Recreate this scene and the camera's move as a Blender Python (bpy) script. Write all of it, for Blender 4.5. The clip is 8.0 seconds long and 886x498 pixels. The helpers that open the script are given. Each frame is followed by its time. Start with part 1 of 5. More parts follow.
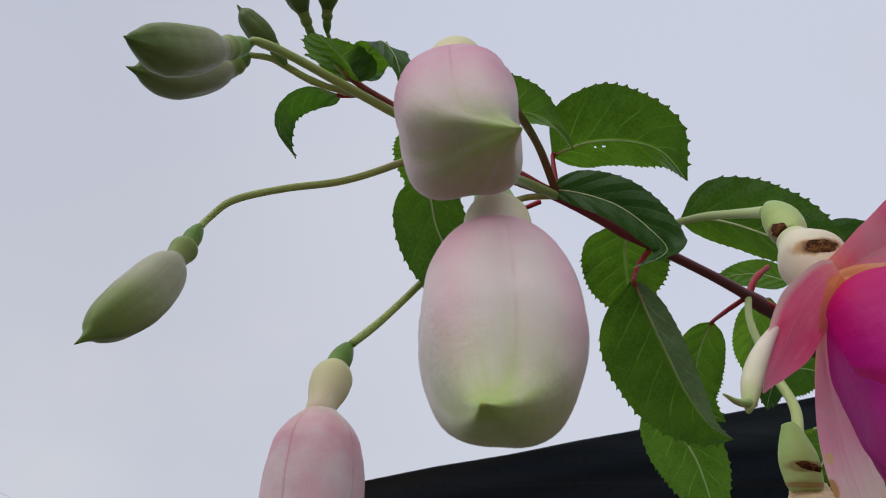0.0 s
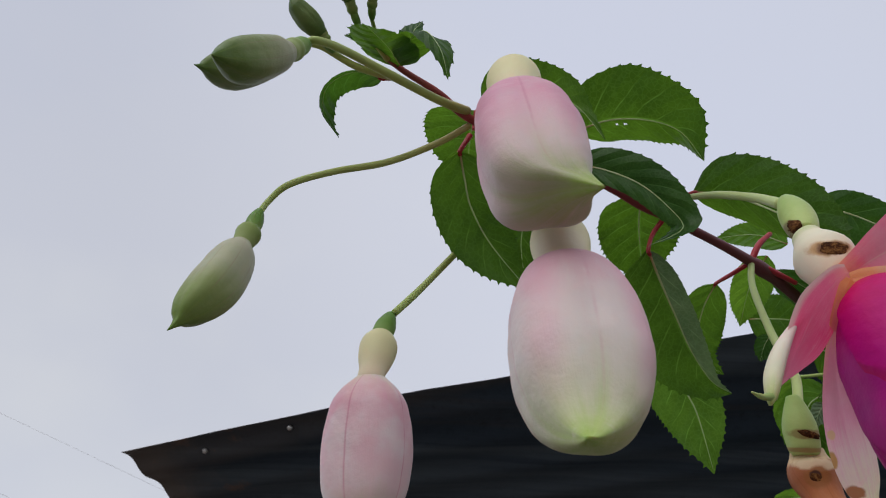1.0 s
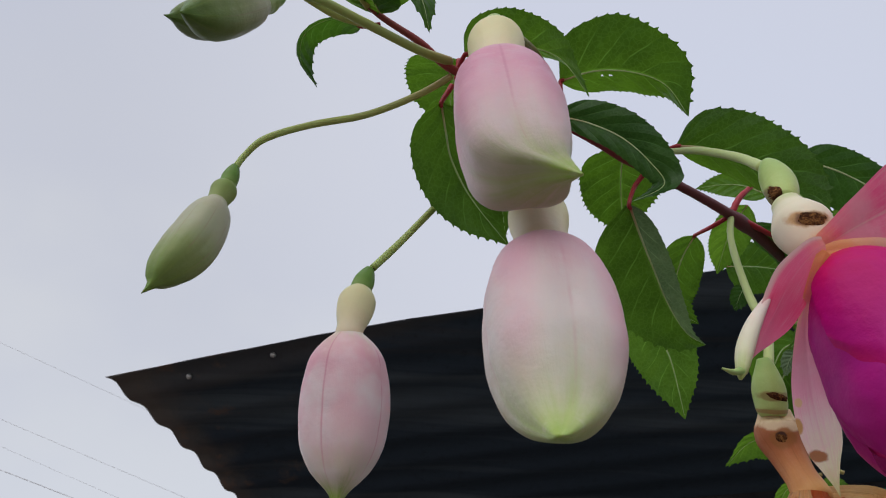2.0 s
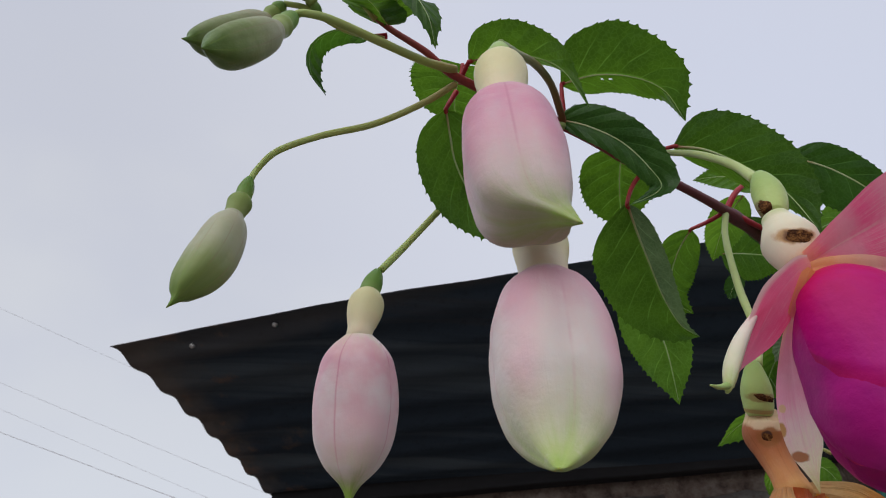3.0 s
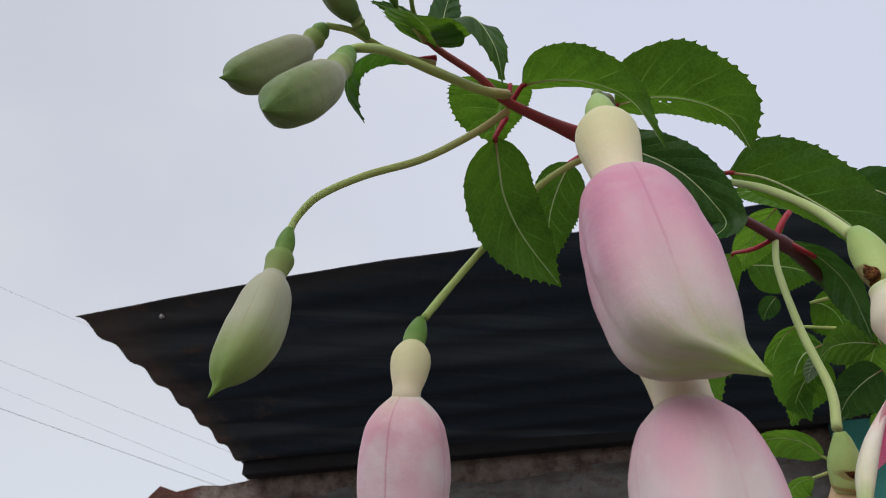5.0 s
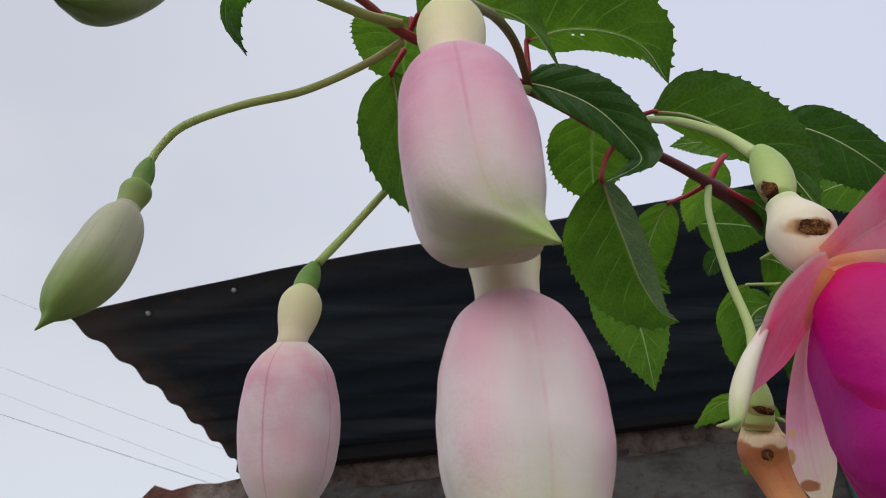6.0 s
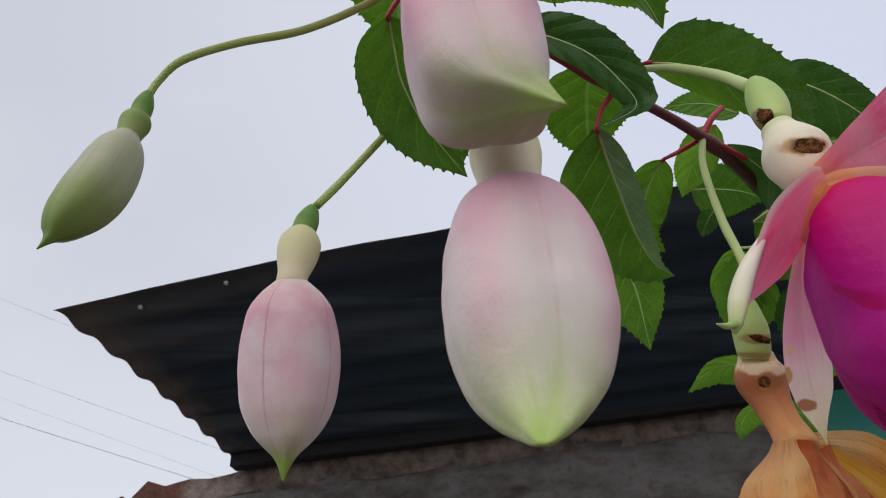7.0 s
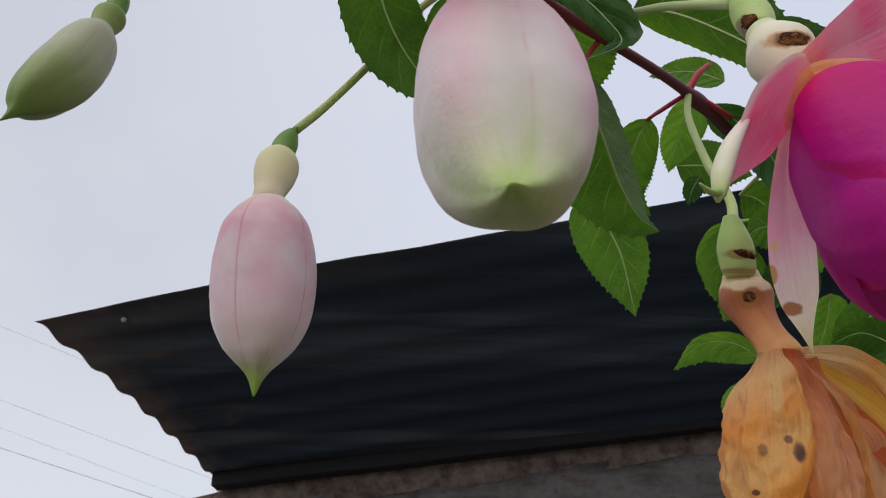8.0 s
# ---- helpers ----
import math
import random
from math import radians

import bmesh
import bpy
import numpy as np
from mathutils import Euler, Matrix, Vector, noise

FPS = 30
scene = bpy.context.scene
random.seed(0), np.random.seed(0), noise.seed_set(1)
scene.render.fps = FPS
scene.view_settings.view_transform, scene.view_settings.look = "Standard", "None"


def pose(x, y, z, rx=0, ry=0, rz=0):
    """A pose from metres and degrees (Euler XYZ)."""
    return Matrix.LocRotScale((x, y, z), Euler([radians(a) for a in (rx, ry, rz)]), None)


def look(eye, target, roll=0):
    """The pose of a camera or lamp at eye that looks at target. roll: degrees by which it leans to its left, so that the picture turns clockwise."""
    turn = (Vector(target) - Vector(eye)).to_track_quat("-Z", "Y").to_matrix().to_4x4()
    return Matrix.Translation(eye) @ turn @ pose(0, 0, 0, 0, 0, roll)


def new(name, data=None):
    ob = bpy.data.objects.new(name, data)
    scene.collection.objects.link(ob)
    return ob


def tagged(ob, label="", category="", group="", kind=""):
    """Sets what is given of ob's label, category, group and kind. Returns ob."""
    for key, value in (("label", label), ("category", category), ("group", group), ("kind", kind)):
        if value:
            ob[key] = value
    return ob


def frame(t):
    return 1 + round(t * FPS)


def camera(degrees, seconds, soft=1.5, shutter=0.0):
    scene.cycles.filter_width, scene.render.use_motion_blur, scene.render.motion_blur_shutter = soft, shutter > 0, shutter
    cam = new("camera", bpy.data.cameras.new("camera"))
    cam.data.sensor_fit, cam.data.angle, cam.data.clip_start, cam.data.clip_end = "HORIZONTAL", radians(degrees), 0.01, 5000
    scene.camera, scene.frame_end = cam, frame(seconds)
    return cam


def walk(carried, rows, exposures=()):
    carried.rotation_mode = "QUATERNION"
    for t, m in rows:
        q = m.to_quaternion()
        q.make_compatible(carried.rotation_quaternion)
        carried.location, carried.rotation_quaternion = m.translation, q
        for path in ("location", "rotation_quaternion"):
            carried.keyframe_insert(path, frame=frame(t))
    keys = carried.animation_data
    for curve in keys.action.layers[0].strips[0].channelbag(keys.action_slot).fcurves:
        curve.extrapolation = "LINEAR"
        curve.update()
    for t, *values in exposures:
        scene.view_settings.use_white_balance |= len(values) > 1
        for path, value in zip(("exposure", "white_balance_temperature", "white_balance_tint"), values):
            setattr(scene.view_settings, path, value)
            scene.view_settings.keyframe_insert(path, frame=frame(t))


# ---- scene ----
from mathutils.bvhtree import BVHTree

cam = camera(61.0, 8.0, 1.05)
cam.data.dof.use_dof = True
cam.data.dof.focus_distance = 0.15
cam.data.dof.aperture_fstop = 110.0
PATH = [
    (0, (0.009, 0.006, 1.501), (-0.064, 1.294, 3.03), -0.5),
    (0.5, (-0.004, -0.008, 1.502), (-0.053, 1.333, 2.985), -1.0),
    (1, (-0.003, -0.014, 1.5), (-0.042, 1.427, 2.887), -1.2),
    (1.5, (-0.004, -0.013, 1.5), (-0.018, 1.513, 2.793), -1.5),
    (1.7, (-0.003, -0.014, 1.504), (-0.007, 1.533, 2.771), -1.5),
    (2.8, (-0.001, -0.029, 1.508), (-0.001, 1.58, 2.696), -1.4),
    (3, (-0.003, -0.03, 1.509), (-0.005, 1.594, 2.677), -1.5),
    (3.5, (-0.012, -0.025, 1.51), (0.01, 1.633, 2.629), -1.5),
    (4, (-0.019, -0.029, 1.519), (0.023, 1.651, 2.604), -1.5),
    (4.5, (-0.022, -0.027, 1.528), (0.048, 1.664, 2.594), -2.0),
    (4.7, (-0.023, -0.027, 1.534), (0.054, 1.66, 2.605), -2.2),
    (5.8, (-0.008, -0.015, 1.54), (0.083, 1.665, 2.621), -4.1),
    (6, (0.001, -0.011, 1.531), (0.089, 1.676, 2.6), -4.1),
    (6.5, (0.002, -0.006, 1.524), (0.104, 1.688, 2.582), -4.8),
    (7, (-0.001, -0.005, 1.52), (0.108, 1.686, 2.583), -4.9),
    (7.5, (-0.002, 0.002, 1.512), (0.112, 1.675, 2.602), -4.8),
    (8, (0.0, 0.01, 1.503), (0.142, 1.66, 2.624), -4.8),
]
walk(cam, [(t, look(eye, target, roll)) for t, eye, target, roll in PATH], [(0.0, -0.05), (1.0, -0.03), (3.0, 0.0), (4.5, 0.03), (7.0, 0.08), (8.0, 0.08)])

# ---- sky and sun ----
world = bpy.data.worlds.new("overcast_sky")
scene.world = world
world.use_nodes = True
wn, wl = world.node_tree.nodes, world.node_tree.links
wn.clear()


def wnode(kind, **values):
    n = wn.new(kind)
    for k, v in values.items():
        n.inputs[k].default_value = v
    return n


SUN_UP, SUN_TURN = 40.0, 200.0
sky = wn.new("ShaderNodeTexSky")
sky.sky_type, sky.sun_disc = "NISHITA", False
sky.sun_elevation, sky.sun_rotation = radians(SUN_UP), radians(SUN_TURN)
sky_bg = wnode("ShaderNodeBackground", Strength=0.03)
wl.new(sky.outputs[0], sky_bg.inputs["Color"])
coord = wn.new("ShaderNodeTexCoord")
squash = wn.new("ShaderNodeMapping")
squash.inputs["Scale"].default_value = (1.0, 1.0, 1.6)
wl.new(coord.outputs["Generated"], squash.inputs["Vector"])
puff = wnode("ShaderNodeTexNoise", Scale=2.2, Detail=4.0, Roughness=0.5)
wl.new(squash.outputs[0], puff.inputs["Vector"])
# the cloud is thinnest low over the shed
glow_way = wn.new("ShaderNodeVectorMath")
glow_way.operation = "DOT_PRODUCT"
glow_way.inputs[1].default_value = (-0.42, 0.88, 0.20)
wl.new(coord.outputs["Generated"], glow_way.inputs[0])
billow = wn.new("ShaderNodeMath")
billow.operation = "MULTIPLY_ADD"
billow.inputs[1].default_value, billow.inputs[2].default_value = 0.55, -0.275
wl.new(puff.outputs["Fac"], billow.inputs[0])
level = wn.new("ShaderNodeMath")
level.operation = "ADD"
wl.new(glow_way.outputs["Value"], level.inputs[0])
wl.new(billow.outputs[0], level.inputs[1])
tone = wn.new("ShaderNodeValToRGB")
tone.color_ramp.interpolation = "EASE"
for i, (at, c) in enumerate(((0.0, (0.54, 0.555, 0.62)), (0.55, (0.545, 0.565, 0.655)), (0.82, (0.585, 0.595, 0.655)), (1.0, (0.645, 0.65, 0.675)))):
    e = tone.color_ramp.elements[i] if i < 2 else tone.color_ramp.elements.new(at)
    e.position, e.color = at, (*c, 1)
wl.new(level.outputs[0], tone.inputs["Fac"])
cloud_bg = wnode("ShaderNodeBackground", Strength=0.93)
# and a second thin place stands high over the flowers
rift_way = wn.new("ShaderNodeVectorMath")
rift_way.operation = "DOT_PRODUCT"
rift_way.inputs[1].default_value = (0.37, 0.50, 0.78)
wl.new(coord.outputs["Generated"], rift_way.inputs[0])
rift = wn.new("ShaderNodeMapRange")
rift.interpolation_type = "SMOOTHSTEP"
for slot, value in (("From Min", 0.66), ("From Max", 1.0), ("To Min", 0.92), ("To Max", 1.08)):
    rift.inputs[slot].default_value = value
wl.new(rift_way.outputs["Value"], rift.inputs["Value"])
wl.new(rift.outputs[0], cloud_bg.inputs["Strength"])
wl.new(tone.outputs[0], cloud_bg.inputs["Color"])
both = wn.new("ShaderNodeAddShader")
wl.new(sky_bg.outputs[0], both.inputs[0])
wl.new(cloud_bg.outputs[0], both.inputs[1])
wout = wn.new("ShaderNodeOutputWorld")
wl.new(both.outputs[0], wout.inputs["Surface"])

sun_data = bpy.data.lights.new("sun", "SUN")
sun_data.energy, sun_data.angle, sun_data.color = 1.45, radians(70), (1.0, 0.97, 0.93)
sun = new("sun", sun_data)
# the veiled sun stands behind the path
away = Vector((math.sin(radians(SUN_TURN)) * math.cos(radians(SUN_UP)), math.cos(radians(SUN_TURN)) * math.cos(radians(SUN_UP)), math.sin(radians(SUN_UP))))
sun.matrix_world = look(away * 30, (0, 0, 0))
scene.view_settings.exposure = 0.0


# ---- materials ----
class Mat:
    """A node material under construction."""

    def __init__(self, name, rough=0.5, spec=0.4, **more):
        self.m = bpy.data.materials.new(name)
        self.m.use_nodes = True
        self.n, self.l = self.m.node_tree.nodes, self.m.node_tree.links
        self.bsdf = self.n["Principled BSDF"]
        self.out = self.n["Material Output"]
        self.bsdf.inputs["Roughness"].default_value = rough
        self.bsdf.inputs["Specular IOR Level"].default_value = spec
        for k, v in more.items():
            self.bsdf.inputs[k.replace("_", " ")].default_value = v
        self.tc = self.n.new("ShaderNodeTexCoord")

    def node(self, kind, **values):
        n = self.n.new(kind)
        for k, v in values.items():
            n.inputs[k].default_value = v
        return n

    def put(self, a, b):
        self.l.new(a, b)

    def noise(self, scale, detail=4.0, rough=0.55, stretch=None, space="Object", spin=0.0):
        n = self.node("ShaderNodeTexNoise", Scale=scale, Detail=detail, Roughness=rough)
        if stretch:
            mp = self.node("ShaderNodeMapping", Scale=stretch, Rotation=(0.0, 0.0, spin))
            self.put(self.tc.outputs[space], mp.inputs["Vector"])
            self.put(mp.outputs[0], n.inputs["Vector"])
        else:
            self.put(self.tc.outputs[space], n.inputs["Vector"])
        return n.outputs["Fac"]

    def ramp(self, fac, stops, ease="LINEAR"):
        r = self.n.new("ShaderNodeValToRGB")
        r.color_ramp.interpolation = ease
        els = r.color_ramp.elements
        for i, (p, c) in enumerate(stops):
            e = els[i] if i < 2 else els.new(p)
            e.position, e.color = p, (*c, 1) if len(c) == 3 else c
        self.put(fac, r.inputs["Fac"])
        return r.outputs["Color"]

    def mix(self, fac, a, b, blend="MIX"):
        x = self.n.new("ShaderNodeMix")
        x.data_type, x.blend_type = "RGBA", blend
        for slot, v in ((0, fac), (6, a), (7, b)):
            if isinstance(v, (int, float)):
                x.inputs[slot].default_value = v
            elif isinstance(v, tuple):
                x.inputs[slot].default_value = (*v, 1)
            else:
                self.put(v, x.inputs[slot])
        return x.outputs[2]

    def math(self, op, a, b=0.0, c=0.0):
        x = self.n.new("ShaderNodeMath")
        x.operation = op
        for i, v in enumerate((a, b, c)):
            if isinstance(v, (int, float)):
                x.inputs[i].default_value = v
            else:
                self.put(v, x.inputs[i])
        return x.outputs[0]

    def uv(self):
        s = self.n.new("ShaderNodeSeparateXYZ")
        self.put(self.tc.outputs["UV"], s.inputs[0])
        return s.outputs[0], s.outputs[1]

    def smooth(self, value, lo, hi):
        r = self.n.new("ShaderNodeMapRange")
        r.interpolation_type = "SMOOTHSTEP"
        r.inputs["From Min"].default_value, r.inputs["From Max"].default_value = lo, hi
        self.put(value, r.inputs["Value"])
        return r.outputs[0]

    def bump(self, height, strength, distance):
        b = self.node("ShaderNodeBump", Strength=strength, Distance=distance)
        self.put(height, b.inputs["Height"])
        self.put(b.outputs[0], self.bsdf.inputs["Normal"])
        return b.outputs[0]

    def mark(self, at, axes, sizes, ragged=0.34, scale=420.0):
        """Share of a ragged oval stain about a place (mm), with half sizes (mm) along three axes."""
        off = self.node("ShaderNodeVectorMath")
        off.operation = "SUBTRACT"
        off.inputs[1].default_value = tuple(c * 0.001 for c in at)
        self.put(self.tc.outputs["Object"], off.inputs[0])
        total = 0.0
        for axis, size in zip(axes, sizes):
            d = self.node("ShaderNodeVectorMath")
            d.operation = "DOT_PRODUCT"
            d.inputs[1].default_value = tuple(Vector(axis).normalized() / (size * 0.001))
            self.put(off.outputs[0], d.inputs[0])
            total = self.math("ADD", total, self.math("POWER", self.math("ABSOLUTE", d.outputs["Value"]), 2.0))
        far = self.math("ADD", self.math("SQRT", total), self.math("MULTIPLY", self.math("SUBTRACT", self.noise(scale, 4.0, 0.65), 0.5), 2.0 * ragged))
        return self.smooth(far, 1.12, 0.72)

    def color(self, c):
        if isinstance(c, tuple):
            self.bsdf.inputs["Base Color"].default_value = (*c, 1)
        else:
            self.put(c, self.bsdf.inputs["Base Color"])

    def see_through(self, color, share, normal=None):
        """Lets light seep through a thin sheet."""
        t = self.n.new("ShaderNodeBsdfTranslucent")
        if isinstance(color, tuple):
            t.inputs["Color"].default_value = (*color, 1)
        else:
            self.put(color, t.inputs["Color"])
        if normal:
            self.put(normal, t.inputs["Normal"])
        x = self.n.new("ShaderNodeMixShader")
        if isinstance(share, (int, float)):
            x.inputs[0].default_value = share
        else:
            self.put(share, x.inputs[0])
        self.put(self.bsdf.outputs[0], x.inputs[1])
        self.put(t.outputs[0], x.inputs[2])
        self.put(x.outputs[0], self.out.inputs["Surface"])


def leaf_material(name, dark, light, thin, gloss=0.42, share=0.5):
    m = Mat(name, rough=gloss, spec=0.24)
    u, v = m.uv()
    side = m.math("ABSOLUTE", m.math("SUBTRACT", v, 0.5))
    # side veins sweep forward from the midrib
    sweep = m.math("SUBTRACT", u, m.math("MULTIPLY", m.math("POWER", side, 0.8), 0.42))
    wob = m.math("MULTIPLY", m.math("SUBTRACT", m.noise(140.0, 2.0), 0.5), 0.035)
    cell = m.math("FRACT", m.math("MULTIPLY", m.math("ADD", sweep, wob), 6.5))
    dist = m.math("ABSOLUTE", m.math("SUBTRACT", cell, 0.5))
    vein = m.smooth(dist, 0.05, 0.012)
    fade = m.smooth(side, 0.49, 0.22)
    vein = m.math("MULTIPLY", m.math("MULTIPLY", vein, fade), m.smooth(m.noise(160.0, 2.0), 0.30, 0.62))
    rib = m.smooth(side, 0.03, 0.008)
    fine = m.n.new("ShaderNodeTexVoronoi")
    fine.feature = "DISTANCE_TO_EDGE"
    fine.inputs["Scale"].default_value = 700.0
    m.put(m.tc.outputs["Object"], fine.inputs["Vector"])
    net = m.smooth(fine.outputs["Distance"], 0.12, 0.0)
    lines = m.math("MAXIMUM", m.math("MAXIMUM", vein, rib), m.math("MULTIPLY", net, 0.26))
    patch = m.noise(90.0, 4.0, 0.6)
    base = m.mix(m.smooth(patch, 0.35, 0.68), dark, light)
    pale = tuple(min(1.0, c * 1.9 + 0.03) for c in light)
    base = m.mix(m.math("MULTIPLY", lines, 0.5), base, pale)
    m.color(base)
    glow = m.mix(m.smooth(patch, 0.3, 0.7), tuple(c * 0.75 for c in thin), thin)
    glow = m.mix(m.math("MULTIPLY", lines, 0.6), glow, tuple(min(1.0, c * 1.9 + 0.04) for c in thin))
    quilt = m.math("SUBTRACT", m.math("MULTIPLY", dist, 2.0), m.math("MULTIPLY", rib, 0.6))
    relief = m.math("ADD", m.math("MULTIPLY", quilt, 0.8), m.math("MULTIPLY", m.noise(900.0, 2.0), 0.35))
    nrm = m.bump(relief, 0.55, 0.0007)
    m.see_through(glow, share, nrm)
    return m.m


leaf_deep = leaf_material("leaf_deep_green", (0.017, 0.056, 0.009), (0.031, 0.090, 0.013), (0.074, 0.190, 0.012), 0.42, 0.42)
leaf_mid = leaf_material("leaf_mid_green", (0.021, 0.066, 0.009), (0.040, 0.106, 0.015), (0.122, 0.270, 0.014), 0.42, 0.46)
leaf_young = leaf_material("leaf_young_green", (0.045, 0.130, 0.016), (0.085, 0.20, 0.028), (0.19, 0.39, 0.025), 0.42, 0.46)
# leaf green paled and greyed to hold the sky's reflection in its colour
leaf_sheen = leaf_material("leaf_painted_sheen_grey_green", (0.14, 0.21, 0.125), (0.25, 0.33, 0.21), (0.13, 0.25, 0.07), 0.36, 0.42)
leaf_top = leaf_material("leaf_top_dark", (0.022, 0.068, 0.012), (0.040, 0.102, 0.018), (0.050, 0.155, 0.012), 0.38, 0.3)


def stem_material(name, stops, rough=0.45, grain=0.35):
    """Stops run along the stem's length."""
    m = Mat(name, rough=rough, spec=0.4, Subsurface_Weight=0.15)
    m.bsdf.inputs["Subsurface Radius"].default_value = (0.0012, 0.0008, 0.0004)
    u, v = m.uv()
    jig = m.math("MULTIPLY", m.math("SUBTRACT", m.noise(220.0, 3.0), 0.5), 0.14)
    col = m.ramp(m.math("ADD", u, jig), stops)
    spots = m.smooth(m.noise(900.0, 3.0, 0.7), 0.56, 0.72)
    col = m.mix(m.math("MULTIPLY", spots, grain), col, tuple(0.45 * c for c in stops[0][1]))
    m.color(col)
    m.bump(m.noise(1500.0, 3.0, 0.6, stretch=(1, 1, 0.4)), 0.25, 0.0003)
    return m.m


LIME, PALE = (0.40, 0.43, 0.13), (0.44, 0.52, 0.20)
stem_mat = stem_material("stem_dark_red", [(0.0, (0.22, 0.06, 0.045)), (0.18, (0.30, 0.035, 0.04)), (0.42, (0.25, 0.022, 0.035)), (0.62, (0.13, 0.022, 0.028)), (1.0, (0.075, 0.022, 0.022))])
wood_mat = stem_material("stem_woody", [(0.0, (0.075, 0.022, 0.022)), (1.0, (0.10, 0.065, 0.04))], rough=0.75)
red_mat = stem_material("petiole_red", [(0.0, (0.34, 0.010, 0.024)), (1.0, (0.30, 0.016, 0.024))])
lime_mat = stem_material("pedicel_lime", [(0.0, (0.38, 0.27, 0.10)), (0.3, LIME), (1.0, (0.32, 0.42, 0.11))], grain=0.15)
pale_mat = stem_material("pedicel_pale_green", [(0.0, (0.33, 0.40, 0.15)), (1.0, PALE)], grain=0.12)
brown_mat = stem_material("pedicel_brown_green", [(0.0, (0.20, 0.07, 0.04)), (0.6, (0.20, 0.16, 0.06)), (1.0, (0.25, 0.33, 0.12))])
rib_mat = stem_material("midrib_pink_green", [(0.0, (0.34, 0.06, 0.05)), (0.07, (0.42, 0.32, 0.17)), (0.2, (0.48, 0.56, 0.30)), (1.0, (0.40, 0.53, 0.24))], grain=0.1)


def flesh_material(name, stops, lines=0.0, line_color=(0.7, 0.2, 0.3), blush=None, blotch=0.0, rough=0.42, share=0.08, seam_green=None, rep=1, edge=None, spots=0.0, keel=None, vk=1.0, throat=None, marks=(), relief=0.4, sheen=0.0, dents=0.0007, wrinkle=0.0):
    """Petal or ovary flesh: stops run from the top (0) to the tip (1)."""
    m = Mat(name, rough=rough, spec=0.22 if vk == 1.0 else 0.12, Subsurface_Weight=0.18 if vk == 1.0 else 0.05)
    m.bsdf.inputs["Subsurface Radius"].default_value = (0.004, 0.0022, 0.0018)
    m.bsdf.inputs["Subsurface Scale"].default_value = 0.4
    m.bsdf.inputs["Sheen Weight"].default_value = sheen
    u, v = m.uv()
    jig = m.math("MULTIPLY", m.math("SUBTRACT", m.noise(110.0, 4.0, 0.6), 0.5), 0.17)
    streak = m.math("MULTIPLY", m.math("SUBTRACT", m.noise(1.0, 5.0, 0.65, stretch=(1.6, 4.0 * vk, 1.0), space="UV"), 0.5), 0.26)
    col = m.ramp(m.math("ADD", m.math("ADD", u, jig), streak), stops)
    # fine paler and deeper fibres
    fib = m.noise(1.0, 3.0, 0.7, stretch=(4.0, 34.0 * vk, 1.0), space="UV")
    col = m.mix(m.math("MULTIPLY", m.smooth(fib, 0.5, 0.78 if vk == 1.0 else 0.64), 0.10 if vk == 1.0 else 0.4), col, stops[0][1] if vk == 1.0 else line_color)
    col = m.mix(m.math("MULTIPLY", m.smooth(m.noise(420.0, 3.0, 0.7), 0.52, 0.8), 0.25), col, tuple(min(1.0, c * 1.12 + 0.02) for c in stops[len(stops) // 2][1]))
    if blush:
        col = m.mix(m.math("MULTIPLY", m.math("MULTIPLY", m.smooth(m.noise(75.0, 3.0), 0.42, 0.72), m.smooth(u, 0.93, 0.76)), blotch), col, blush)
    # each sepal's middle line; v counts the sepals
    mid = m.math("ABSOLUTE", m.math("SUBTRACT", m.math("FRACT", m.math("MULTIPLY", v, float(rep))), 0.5))
    if keel:
        away = m.math("MULTIPLY", m.smooth(mid, 0.20, 0.46), m.smooth(u, 0.86, 0.45))
        col = m.mix(m.math("MULTIPLY", m.math("MULTIPLY", away, m.smooth(m.noise(60.0, 3.0), 0.1, 0.6)), 0.8), col, keel)
    if seam_green:
        broad = m.math("MULTIPLY", m.smooth(mid, 0.15, 0.0), m.smooth(u, 0.55, 0.9))
        col = m.mix(m.math("MULTIPLY", broad, 0.55), col, seam_green)
    if lines:
        thin = m.smooth(mid, 0.03 if rep == 1 else 0.05, 0.0)
        fades = m.math("MULTIPLY", m.smooth(m.noise(160.0, 2.0), 0.30, 0.55), m.smooth(u, 1.0, 0.55))
        col = m.mix(m.math("MULTIPLY", m.math("MULTIPLY", thin, fades), lines), col, line_color)
    if edge:
        col = m.mix(m.math("MULTIPLY", m.smooth(m.math("ADD", v, m.math("MULTIPLY", streak, 0.6)), 0.24, 0.06), 0.85), col, edge)
    if spots:
        rot = m.smooth(m.noise(130.0, 2.0, 0.4), 0.70, 0.75)
        col = m.mix(m.math("MULTIPLY", rot, spots), col, (0.075, 0.022, 0.028))
    if throat:
        near = m.math("MULTIPLY", m.smooth(m.math("ADD", u, streak), 0.42, 0.08), m.smooth(m.math("ABSOLUTE", m.math("SUBTRACT", v, 0.5)), 0.22, 0.46))
        near = m.math("MAXIMUM", near, m.smooth(m.math("ADD", u, jig), 0.12, 0.02))
        col = m.mix(m.math("MULTIPLY", near, 0.85), col, throat)
    for at, axes, sizes, tint, share_of in marks:
        k = m.mark(at, axes, sizes)
        col = m.mix(m.math("MULTIPLY", k, share_of), col, tint)
    m.color(col)
    fibre = m.noise(1.0, 4.0, 0.65, stretch=(4.0, 40.0 * vk, 1.0), space="UV")
    rel = m.math("ADD", m.math("MULTIPLY", fibre, 0.14), m.math("MULTIPLY", m.noise(380.0, 4.0, 0.6), 0.7))
